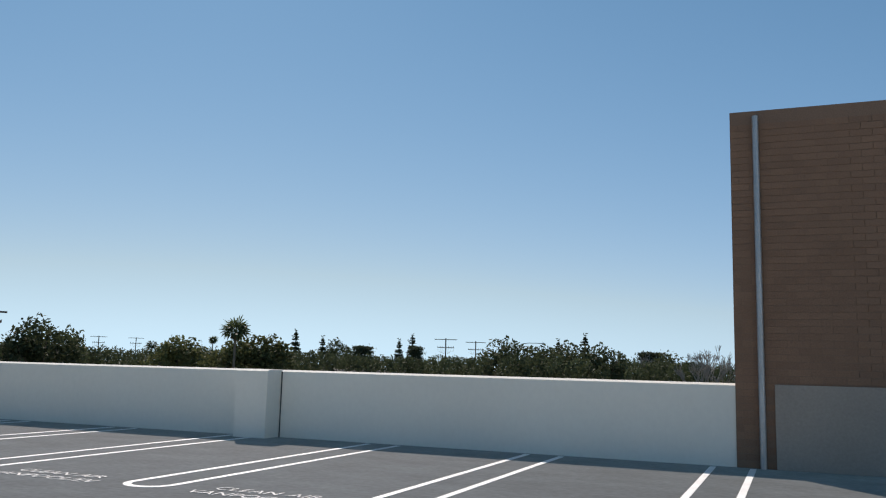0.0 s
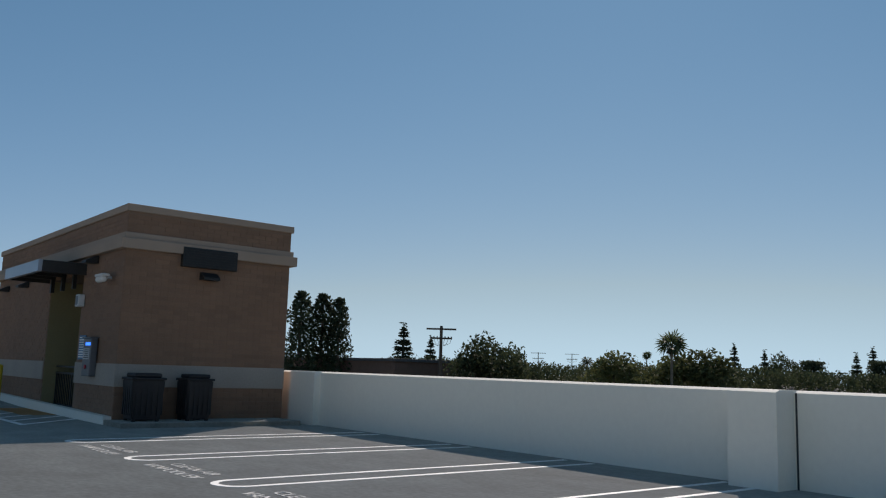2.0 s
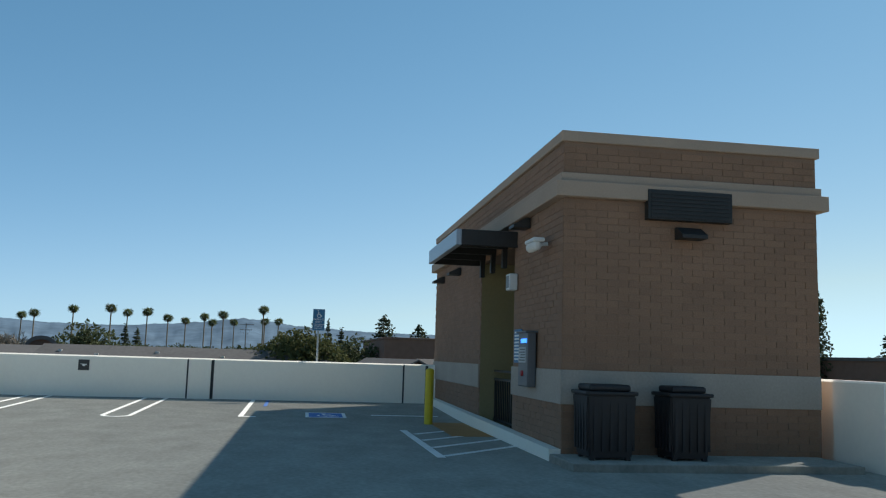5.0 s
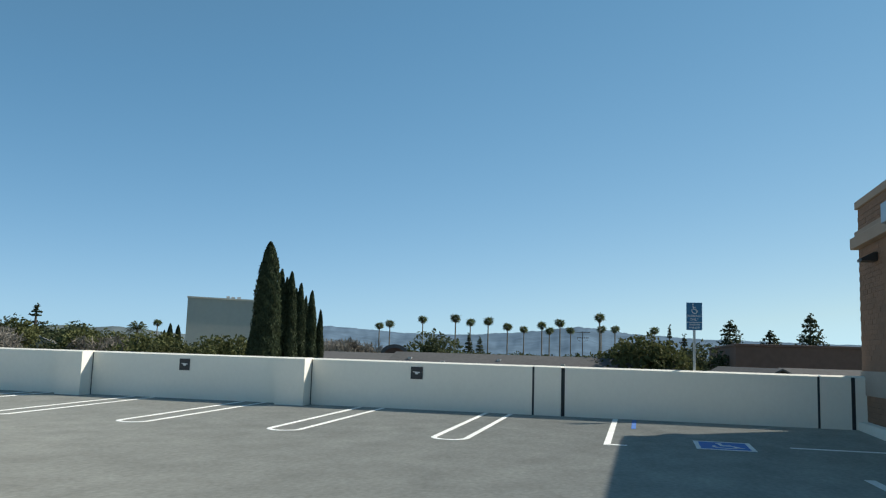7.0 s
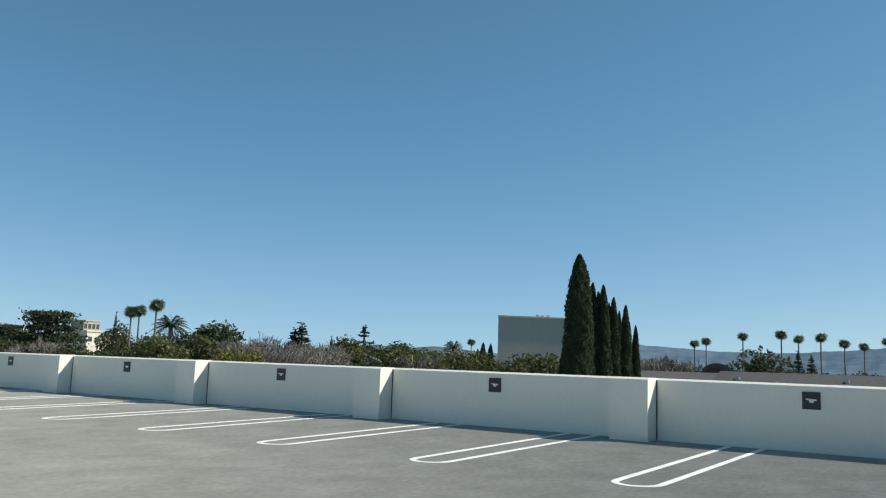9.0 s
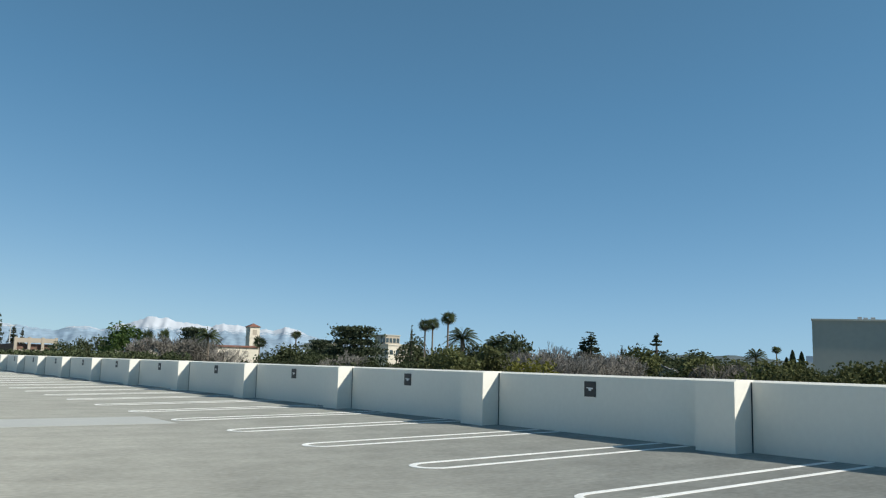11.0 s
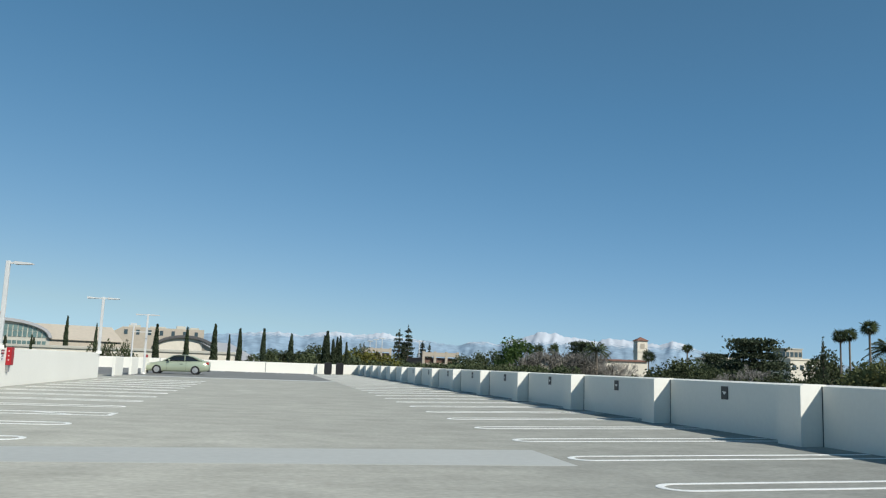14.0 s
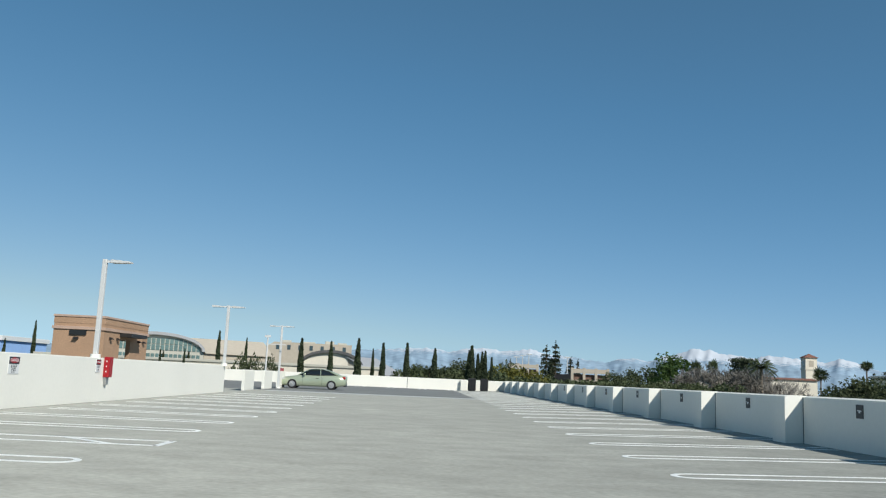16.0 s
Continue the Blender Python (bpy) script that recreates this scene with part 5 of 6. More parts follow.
T_CYS = put(cypress("slim pointed Italian cypress", 12, 0.72, 4200, 0.085, 3, 1.9), NORTH, -22.83, 150, 12, 2.44)
for az, el, w, d in ((-24.33, 1.29, 1.2, 150), (-12.38, 2.44, 1.2, 150), (-10.69, 2.05, 1.0, 150), (-15.62, 1.01, 1.3, 150), (-14.13, 1.01, 1.6, 150), (-7.12, 2.16, 1.5, 120), (-5.27, 2.04, 1.35, 120),
                     (-3.55, 2.30, 1.6, 120), (-2.62, 1.65, 1.0, 125), (-1.96, 2.06, 1.4, 120), (-0.43, 2.11, 1.5, 120), (1.36, 1.82, 1.7, 120), (3.55, 1.75, 1.6, 122), (3.72, 2.07, 1.7, 120), (4.12, 1.55, 1.5, 120),
                     (4.38, 1.70, 1.3, 122), (4.58, 1.76, 1.5, 120), (5.0, 1.35, 1.2, 121)):
    again(T_CYS, NORTH, az, d, 12, el, w)

for x, y, top in ((-45.4, 130, 3.5), (-42.0, 130, 3.75)):
    small = copy_thing(T_CYS, Matrix.Identity(4))
    small.matrix_world = Matrix.LocRotScale((x, y, GROUND), Euler((0, 0, x)), (1.0, 1.0, (top - GROUND) / 12))
T_FAN = put(fan_palm("tall slim fan palm with a dry skirt", 14, 1.45), EAST, 77.5, 250, 15.2, 2.03)
for az, el, d in ((72.4, 1.32, 260), (73.1, 1.50, 255), (75.3, 1.86, 270), (78.5, 1.75, 280), (79.7, 1.89, 240), (81.0, 1.51, 245), (82.1, 1.34, 280), (83.3, 1.67, 250), (83.8, 1.31, 240),
                  (84.5, 1.89, 245), (85.2, 1.34, 290), (87.1, 2.32, 255), (87.2, 1.49, 260), (88.1, 1.51, 270), (90.6, 1.49, 250), (58.1, 1.07, 260)):
    again(T_FAN, EAST, az, d, 15.2, el)
for az, el, d, w in ((36.43, 2.84, 140, 0.9), (36.93, 2.92, 145, 0.9), (38.03, 3.40, 140, 0.95)):
    again(T_FAN, NORTH, az, d, 15.2, el, w)
again(T_FAN, NORTH, 27.38, 200, 15.2, 1.77, 1.1)
again(T_FAN, SOUTH, 142.7, 190, 15.2, 1.10, 0.9)
PALM_NEAR = put(fan_palm("fan palm with a full round crown", 11, 2.1, 0.8, 0.0, 20), SOUTH, 144.3, 112, 12.7, 2.45, None, 0.95)
again(PALM_NEAR, NORTH, 24.95, 220, 12.7, 1.32, 0.9)
again(PALM_NEAR, NORTH, 17.79, 225, 12.7, 1.63, 0.7)
again(PALM_NEAR, NORTH, 18.81, 225, 12.7, 1.65, 0.7)
T_DATE = put(feather_palm("date palm with arching feather fronds", 10, 3.2, 34), NORTH, 21.6, 200, 12.2, 2.10)
again(T_DATE, EAST, 56.9, 240, 12.2, 1.16, 1.0)
again(T_DATE, NORTH, 39.0, 150, 12.2, 2.7, 1.05)
again(T_DATE, NORTH, 41.45, 150, 12.2, 2.12, 1.0)
again(T_DATE, SOUTH, 174.9, 200, 12.2, 0.5, 1.2)
again(T_DATE, SOUTH, 138.9, 240, 12.2, 0.88, 0.8)
for az, el in ((0.1, 1.05), (0.9, 0.95), (-0.3, 0.9), (1.9, 0.85)):
    again(T_DATE, NORTH, az, 190, 12.2, el, 0.9)

# broad trees
T_CEDAR = put(cedar("broad dark cedar with layered limbs", 13, 12), NORTH, 31.4, 170, 13, 2.42, None, 1.1)
for ref, az, d, el, w in ((SOUTH, 152.6, 200, 0.85, 0.8), (SOUTH, 172.1, 200, 0.95, 0.9), (NORTH, 20.64, 240, 1.94, 0.75), (NORTH, 29.1, 200, 1.35, 0.8), (SOUTH, 156.3, 190, 0.92, 0.5)):
    again(T_CEDAR, ref, az, d, 13, el, w)
T_OAK = put(broadleaf("rounded dark green tree", 10, 9, 6000, M_LEAF, 0.5, 0.21, 0.12), SOUTH, 132.6, 110, 10, 1.58)
for ref, az, d, el, w in ((SOUTH, 131.3, 112, 0.9, 0.8), (SOUTH, 134.0, 114, 1.0, 0.8), (SOUTH, 162.5, 150, 1.15, 1.2), (SOUTH, 165.0, 160, 0.75, 1.3), (SOUTH, 166.8, 150, 1.0, 1.3), (SOUTH, 169.0, 150, 0.9, 1.1),
                          (SOUTH, 173.7, 170, 0.55, 1.2), (EAST, 75.9, 140, 0.5, 1.2), (EAST, 53.2, 170, 0.45, 1.1), (EAST, 52.0, 170, 0.35, 1.2), (NORTH, 54.3, 150, 0.50, 1.5), (NORTH, 55.6, 152, 0.36, 1.4), (NORTH, 56.7, 150, 0.15, 1.4), (NORTH, 42.3, 150, 1.5, 0.9), (NORTH, 35.5, 170, 1.3, 0.75),
                          (NORTH, 38.0, 115, 0.5, 0.9), (NORTH, 41.7, 150, 1.5, 1.15), (SOUTH, 150.9, 200, 0.85, 0.8), (NORTH, 28.0, 160, 0.6, 1.2), (NORTH, 26.3, 160, 0.5, 1.1), (NORTH, 13.6, 250, 0.75, 0.8), (NORTH, 14.6, 240, 0.85, 1.0),
                          (NORTH, 6.0, 200, 0.9, 1.0), (NORTH, 2.6, 190, 0.9, 1.2), (NORTH, 51.3, 150, 0.8, 1.1), (EAST, 94.0, 120, 0.2, 1.0), (NORTH, 39.4, 150, 0.9, 0.9), (NORTH, 12.9, 235, 0.5, 1.2)):
    again(T_OAK, ref, az, d, 10, el, w)
T_OLIVE = put(broadleaf("olive green leafy tree", 9, 8, 5600, M_LEAF_OLIVE, 0.5, 0.19, 0.1), EAST, 90.2, 90, 9, 0.53)
for ref, az, d, el, w in ((EAST, 88.6, 92, 0.2, 1.0), (EAST, 91.6, 90, 0.1, 0.9), (EAST, 50.2, 160, 0.5, 1.1), (NORTH, 38.8, 100, 0.55, 1.1), (NORTH, 41.2, 105, 0.6, 1.0), 
                          (SOUTH, 141.0, 120, 0.67, 1.2), (SOUTH, 146.3, 120, 0.9, 1.2), (SOUTH, 144.8, 118, 0.6, 1.2), (EAST, 61.5, 100, -0.25, 1.0), (EAST, 63.0, 100, -0.2, 1.0),
                          (EAST, 57.5, 120, -0.1, 1.2), (EAST, 59.0, 110, -0.15, 1.1), (NORTH, 55.5, 130, 0.1, 1.4), (NORTH, 57.5, 130, 0.0, 1.4)):
    again(T_OLIVE, ref, az, d, 9, el, w)
put(broadleaf("fresh green rounded tree", 10, 8, 5600, M_LEAF_FRESH, 0.5, 0.2, 0.1), NORTH, 16.4, 230, 10, 1.82, None, 1.15)
for x, y, k in ((-28.6, 112, 0.5), (-30.9, 114, 0.45), (-26.6, 113, 0.45)):
    bush = copy_thing(T_OAK, Matrix.Identity(4))
    bush.matrix_world = Matrix.LocRotScale((x, y, GROUND), Euler((0, 0, x)), (k, k, 1.03))
T_YEL = put(broadleaf("yellowish autumn-coloured low tree", 7, 9, 4000, M_LEAF_YELLOW, 0.5, 0.2, 0.1), NORTH, 6.1, 190, 7, 0.48, None, 1.1)
again(T_YEL, NORTH, 44.4, 100, 7, -0.35, 1.0)
again(T_YEL, NORTH, 7.4, 190, 7, 0.4, 1.1)
T_BARE = put(bare_tree("leafless pale tree with fine twigs", 11, 8, 3), NORTH, 45.97, 140, 9.3, 1.63)
for ref, az, d, el, w in ((NORTH, 42.3, 115, 0.75, 1.2), (NORTH, 43.3, 120, 1.3, 1.2), (NORTH, 44.2, 125, 1.4, 1.2), (NORTH, 46.7, 115, 1.0, 1.2), (NORTH, 48.87, 130, 1.26, 1.2), (NORTH, 49.9, 120, 0.75, 1.2), (NORTH, 20.4, 215, 1.75, 1.3), (NORTH, 21.0, 215, 1.5, 1.3), (NORTH, 21.9, 205, 1.2, 1.3), (EAST, 54.4, 150, 0.3, 1.2), (EAST, 56.4, 150, 0.3, 1.2), (EAST, 71.5, 135, 0.35, 1.2), (NORTH, 42.7, 130, 1.0, 1.2), (NORTH, 41.7, 115, 0.8, 1.3), (NORTH, 43.8, 125, 1.1, 1.2), (NORTH, 47.8, 135, 0.9, 1.1), (NORTH, 48.7, 125, 0.8, 1.3), (EAST, 55.4, 150, 0.25, 1.4),
                          (EAST, 69.9, 130, 0.5, 1.3), (EAST, 70.8, 135, 0.2, 1.3), (SOUTH, 171.2, 180, 0.95, 1.0), (SOUTH, 176.3, 110, 1.85, 0.9), (NORTH, 18.5, 220, 1.5, 1.3), (NORTH, 19.5, 220, 1.6, 1.3),
                          (NORTH, 17.6, 220, 1.2, 1.3), (NORTH, 22.8, 190, 0.9, 1.2), (NORTH, 30.5, 140, 0.8, 1.2), (NORTH, 46.2, 120, 0.9, 1.3)):
    again(T_BARE, ref, az, d, 9.3, el, w)


def woods(name, label, ref, knots, dist, mat, per_deg=5, leaves=150, seed=0, twigs=False):
    """A closed belt of far shrubs and trees below the taller ones."""
    pts = []
    az = knots[0][0]
    while az < knots[-1][0]:
        el = float(np.interp(az, [q[0] for q in knots], [q[1] for q in knots])) + 0.22 * noise.noise(Vector((az * 0.8, seed, 0))) + 0.28 * noise.noise(Vector((az * 2.6, seed, 5)))
        d = dist * (0.85 + 0.4 * rng.random())
        top = high(ref, az, d, el)
        base = spot(ref, az, d)
        w = d * radians(1.0) * (0.7 + 0.6 * rng.random())
        n = int(leaves * 3.4)
        u = rng.normal(size=(n, 3))
        u /= np.linalg.norm(u, axis=1)[:, None]
        u *= (0.75 + 0.3 * rng.random(n))[:, None]
        p = np.stack([u[:, 0] * w * 0.7, u[:, 1] * w * 0.7, top * 0.62 + u[:, 2] * top * 0.36], 1) + np.array(base)
        pts.append(p)
        az += (0.6 + 0.8 * rng.random()) / per_deg
    q = leaf_quads(np.vstack(pts), dist * 0.0010, 1.2, 3.6) if twigs else leaf_quads(np.vstack(pts), dist * 0.0016)
    return tagged(plates(name, q[0], q[1], mat), label, "woods", kind="stuff")


woods("far_woods", "belt of dark garden trees beyond the south parapet", SOUTH, ((118, -0.1), (124, 0.0), (126, 0.35), (131, 0.4), (138, 0.1), (142, 0.35), (150, 0.2), (156, 0.0), (162, 0.3), (175, 0.2), (181, 0.0)), 150, M_LEAF, 5, 170, 1)
woods("far_woods", "belt of dark garden trees beyond the east parapet", EAST, ((46, -0.7), (55, -0.6), (60, -0.5), (66, -0.5), (72, -0.5), (80, -0.55), (88, -0.5), (94, -0.55), (102, -0.3), (120, 0.0)), 170, M_LEAF, 4, 150, 2)
woods("far_woods", "belt of dark garden trees beyond the far end", NORTH, ((-30, 0.1), (-12, 0.15), (-3, 0.35), (3, 0.55), (7.5, 0.3), (9.5, 0.1), (14, 0.12), (17, 0.1), (20, 0.2), (21.5, -0.4), (25, -0.5), (26, 0.1), (28.4, 0.3), (32, 0.3), (33.2, -0.5), (34.6, -0.5), (35.2, 0.2), (36, 0.3), (39, 0.2), (41, -0.2), (44, -0.5), (47, -0.5), (50, -0.4), (52, -0.4), (58, -0.4)), 190, M_LEAF, 5, 170, 3)
woods("far_hedge", "hedge of olive shrubs beyond the east parapet", EAST, ((56.5, -0.45), (58, -0.3), (60, -0.35), (66, -0.35), (68, -0.8)), 105, M_LEAF_OLIVE, 5, 130, 4)
woods("far_hedge", "hedge of dark shrubs beyond the parapet", NORTH, ((26, -0.2), (32, -0.2), (36, -0.2), (40, -0.5), (42, -1.1), (49, -1.1), (51, -0.7), (58, -0.5)), 130, M_LEAF, 3, 130, 6)

woods("far_thicket", "leafless brownish thicket beyond the parapet", NORTH, ((16.8, 0.5), (19, 0.9), (20.5, 0.9), (21.5, 0.4), (22.5, 0.1)), 210, M_THICKET, 5, 130, 7, True)
woods("far_thicket", "leafless brownish thicket beyond the parapet", NORTH, ((41.8, 0.1), (43, 0.55), (46, 0.6), (49.5, 0.5), (51, 0.1)), 135, M_THICKET, 5, 85, 8, True)
woods("far_thicket", "leafless brownish thicket beyond the east parapet", EAST, ((53.5, -0.2), (56, -0.1), (58.5, -0.3)), 150, M_THICKET, 5, 130, 9, True)
woods("far_thicket", "leafless brownish thicket beyond the east parapet", EAST, ((68.8, 0.1), (70.5, 0.1), (72, -0.3)), 140, M_THICKET, 5, 130, 10, True)


# -- poles and wires --
def utility_pole(label, ref, az, dist, el, arm=1.0):
    h = high(ref, az, dist, el)
    p = thing("utility_pole", label, "utility pole", "utility poles", Matrix.LocRotScale(spot(ref, az, dist), Euler((0, 0, -radians(az))), None))
    bm = bmesh.new()
    tube(bm, (0, 0, 0), (0, 0, h), 0.17, 0.12, 8)
    part("mast", bm, M_WOODPOLE, p)
    for z, w in ((h - 0.25, 2.3 * arm), (h - 1.9 * arm, 1.7 * arm)):
        bm = bmesh.new()
        box(bm, -w, w, -0.06, 0.06, z - 0.07, z + 0.07)
        part("crossarm", bm, M_WOODPOLE, p)
    for s in (-1, 1):
        for x in (0.6 * arm, 1.1 * arm, 1.6 * arm):
            bm = bmesh.new()
            tube(bm, (s * x, 0, h - 1.83 * arm), (s * x, 0, h - 1.6 * arm), 0.05, 0.05, 5)
            bent(bm, [(s * x, 0, h - 1.85 * arm), (s * (x - 0.1), 0, h - 2.6 * arm), (s * 0.4 * arm, 0, h - 3.1 * arm)], [0.02, 0.02, 0.02], 4)
            part("insulator", bm, M_WOODPOLE, p)
    return p


utility_pole("wooden utility pole with two crossarms", SOUTH, 129.5, 69, 2.46, 0.52)
utility_pole("wooden utility pole with two crossarms", SOUTH, 158.4, 170, 1.33)
utility_pole("wooden utility pole with two crossarms", SOUTH, 160.4, 190, 1.17)
utility_pole("distant wooden utility pole", SOUTH, 135.7, 260, 0.84)
utility_pole("distant wooden utility pole", SOUTH, 137.9, 280, 0.80)
utility_pole("distant wooden utility pole", EAST, 86.0, 260, 1.0)
street = thing("street_lamp", "grey street lamp with a long curved arm", "street lamp", "", Matrix.LocRotScale(spot(SOUTH, 163.6, 150), Euler((0, 0, -radians(163.6))), None))
bm = bmesh.new()
hh = high(SOUTH, 163.6, 150, 1.15)
bent(bm, [(-0.3, 0, 0), (-0.3, 0, hh - 1.0), (0.2, 0, hh - 0.2), (1.4, 0, hh), (3.4, 0, hh)], [0.11, 0.08, 0.07, 0.06, 0.05], 6)
part("mast", bm, M_GALV, street)
bm = bmesh.new()
box(bm, 3.2, 4.2, -0.15, 0.15, hh - 0.08, hh + 0.06, 0.03)
part("lamp_head", bm, M_GALV, street)
for az, el in ((6.5, 1.46), (6.9, 1.58), (7.3, 1.66), (9.8, 1.53)):
    h = high(NORTH, az, 290, el)
    p = thing("lot_lamp", "tall pale lamp post of a far car park", "light pole", "far car park lamps", pose(*spot(NORTH, az, 290)))
    bm = bmesh.new()
    tube(bm, (0, 0, 0), (0, 0, h), 0.18, 0.12, 6)
    part("mast", bm, M_POLE, p)
    bm = bmesh.new()
    box(bm, -1.0, 1.0, -0.25, 0.25, h - 0.25, h, 0.05)
    part("lamp_head", bm, M_POLE, p)


# -- buildings --
def block(name, label, x0, x1, y0, y1, top, wall, roof, windows=(), overhang=0.3, parapet=0.5):
    """A flat-roofed building; windows: (face, count, z0, z1, width)."""
    b = thing(name, label, "building")
    bm = bmesh.new()
    box(bm, x0, x1, y0, y1, GROUND, top - parapet)
    part("wall", bm, wall, b)
    bm = bmesh.new()
    box(bm, x0 - overhang, x1 + overhang, y0 - overhang, y1 + overhang, top - parapet, top, 0.05)
    part("roof", bm, roof, b)
    for face_, count, z0, z1, width in windows:
        a, c = (x0, x1) if face_ in "sn" else (y0, y1)
        for i in range(count):
            m = a + (c - a) * (i + 0.5) / count
            bm = bmesh.new()
            if face_ == "s":
                box(bm, m - width / 2, m + width / 2, y0 - 0.06, y0 + 0.1, z0, z1)
            elif face_ == "w":
                box(bm, x0 - 0.06, x0 + 0.1, m - width / 2, m + width / 2, z0, z1)
            part("window", bm, M_WINDOW, b)
    return b


def gable_house(name, label, centre, length, width, eave, top, wall, roof, turn=0.0, up=0.0):
    eave, top = eave + up, top + up
    b = thing(name, label, "house", "", pose(centre[0], centre[1], 0, 0, 0, turn))
    bm = bmesh.new()
    box(bm, -length / 2, length / 2, -width / 2, width / 2, GROUND, eave)
    prism(bm, [(-width / 2, eave), (width / 2, eave), (0, top - 0.15)], "x", -length / 2, length / 2)
    part("wall", bm, wall, b)
    for s in (-1, 1):
        bm = bmesh.new()
        e = width / 2 + 0.5
        drop = (top - eave) * 0.5 / (width / 2)
        prism(bm, [(s * e, eave - drop), (0, top), (0, top + 0.15), (s * e, eave - drop + 0.15)], "x", -length / 2 - 0.4, length / 2 + 0.4)
        part("roof", bm, roof, b)
    return b


wb = swing(thing("tall_hall", "tall windowless pale concrete hall behind the cypresses", "building", "", pose(105.5, 63.5, 0, 0, 0, -50)), EAST, -0.30)
bm = bmesh.new()
slab(bm, [(0, 0), (19, 0), (21, 30), (7, 30)], GROUND, 9.1)
part("wall", bm, M_WHITEBLD, wb)
bm = bmesh.new()
slab(bm, [(-0.15, -0.2), (19.2, -0.2), (21.2, 30.2), (6.9, 30.2)], 9.1, 9.36)
part("roof_edge", bm, M_CREAM, wb)
bm = bmesh.new()
box(bm, 19.3, 21.8, 2, 26, GROUND, 7.2)
part("side_wing", bm, M_CREAM, wb)
for x, h in ((7.2, 9.9), (8.0, 9.8), (9.0, 9.85)):
    bm = bmesh.new()
    box(bm, x - 0.25, x + 0.25, 3, 3.5, 9.36, h)
    part("roof_vent", bm, M_GALV, wb)
long_roof = swing(gable_house("long_house", "long low house with a grey shingle roof", (74, 4), 30, 11, -1.9, 0.12, M_BROWNBLD, M_GREYROOF, 86, 1.2), EAST, -0.43)
for u, v in ((-12, 2.2), (-4, 2.6), (3, 1.8), (9, 2.8), (13, 2.0)):
    bm = bmesh.new()
    box(bm, -0.2, 0.2, -0.18, 0.18, -0.3, 0.3, 0.02)
    vent = part("roof_vent", bm, M_GALV if u % 2 else M_WHITEBLD, long_roof)
    vent.matrix_basis = pose(u, v, 1.32 - 2.02 * v / 5.5)
swing(gable_house("long_house", "low house with a grey shingle roof", (92, 27), 15, 10, -2.0, -0.9, M_CREAM, M_GREYROOF, 80, 2.0), EAST, -0.48)
swing(gable_house("house", "small house with a grey gabled roof", (62, -17), 11, 8, -2.2, -0.25, M_BROWNBLD, M_GREYROOF, 20, 1.1), EAST, -0.48)
swing(gable_house("house", "small house with a grey gabled roof", (64, -25), 10, 8, -2.2, -0.2, M_CREAM, M_GREYROOF, 100, 1.1), EAST, -0.48)
swing(block("brick_block", "brown brick flat-roofed building beyond the parapet", 92, 130, -47, -19.3, 3.75, M_BROWNBLD, M_BROWNBLD, (), 0.15, 0.3), EAST, -0.48)
swing(block("low_building", "low flat building with a brown fascia", 60, 96, -93, -71, 1.75, M_BROWNBLD, M_GREYROOF, (), 0.3, 0.4), SOUTH, -0.45, 0.9)
gable_house("house", "low house with a pale roof among trees", tuple(spot(SOUTH, 153.6, 150))[:2], 16, 9, -1.2, 0.35, M_TANBLD, M_GREYROOF, 60)
gable_house("house", "small cream house among trees", tuple(spot(NORTH, 52.6, 150))[:2], 8, 7, -0.8, 0.75, M_CREAM, M_METALROOF, 30, lift(NORTH, 52.6, 150))
gable_house("house", "white gabled cottage among bare trees", tuple(spot(NORTH, 18.25, 200))[:2], 5.5, 4.4, 1.0, 2.7, M_CREAM, M_GREYROOF, 70, lift(NORTH, 18.25, 200))

# mission building with a square tower
ct = spot(NORTH, 24.41, 300)
CT_UP = lift(NORTH, 24.41, 300) + 0.45
mission = thing("mission_tower", "cream square tower with a red tiled hip roof", "building", "", pose(ct.x, ct.y, CT_UP, 0, 0, -2))
bm = bmesh.new()
box(bm, -1.8, 1.8, -1.8, 1.8, GROUND - CT_UP, 10.2)
part("shaft", bm, M_CREAM, mission)
for half, z0, z1 in ((2.02, 6.7, 7.05), (1.95, 10.2, 10.5)):
    bm = bmesh.new()
    box(bm, -half, half, -half, half, z0, z1)
    part("moulding", bm, M_CREAM, mission)
bm = bmesh.new()
vs = [bm.verts.new(p) for p in ((-2.25, -2.25, 10.5), (2.25, -2.25, 10.5), (2.25, 2.25, 10.5), (-2.25, 2.25, 10.5), (0, 0, 11.8))]
bm.faces.new(vs[3::-1])
for i in range(4):
    bm.faces.new((vs[i], vs[(i + 1) % 4], vs[4]))
part("roof", bm, M_REDROOF, mission, "red tiled hip roof")
for face in (0, -90):
    bm = bmesh.new()
    box(bm, -0.75, 0.75, -1.86, -1.7, 7.6, 9.5)
    opening = part("window", bm, M_WINDOW if face else M_TANBLD, mission)
    opening.matrix_basis = pose(0, 0, 0, 0, 0, face)
mw = spot(NORTH, 23.05, 285)
gable_house("mission_hall", "cream hall with a low red tiled roof", (mw.x, mw.y), 15, 10, 3.6, 4.1, M_CREAM, M_REDROOF, -4, lift(NORTH, 23.7, 285))
mh = spot(NORTH, 21.25, 230)
gable_house("mission_hall", "cream building with a low red tiled roof", (mh.x, mh.y), 8.5, 7, 0.2, 0.85, M_CREAM, M_REDROOF, -15, lift(NORTH, 21.25, 230))
tb = spot(NORTH, 33.3, 420)
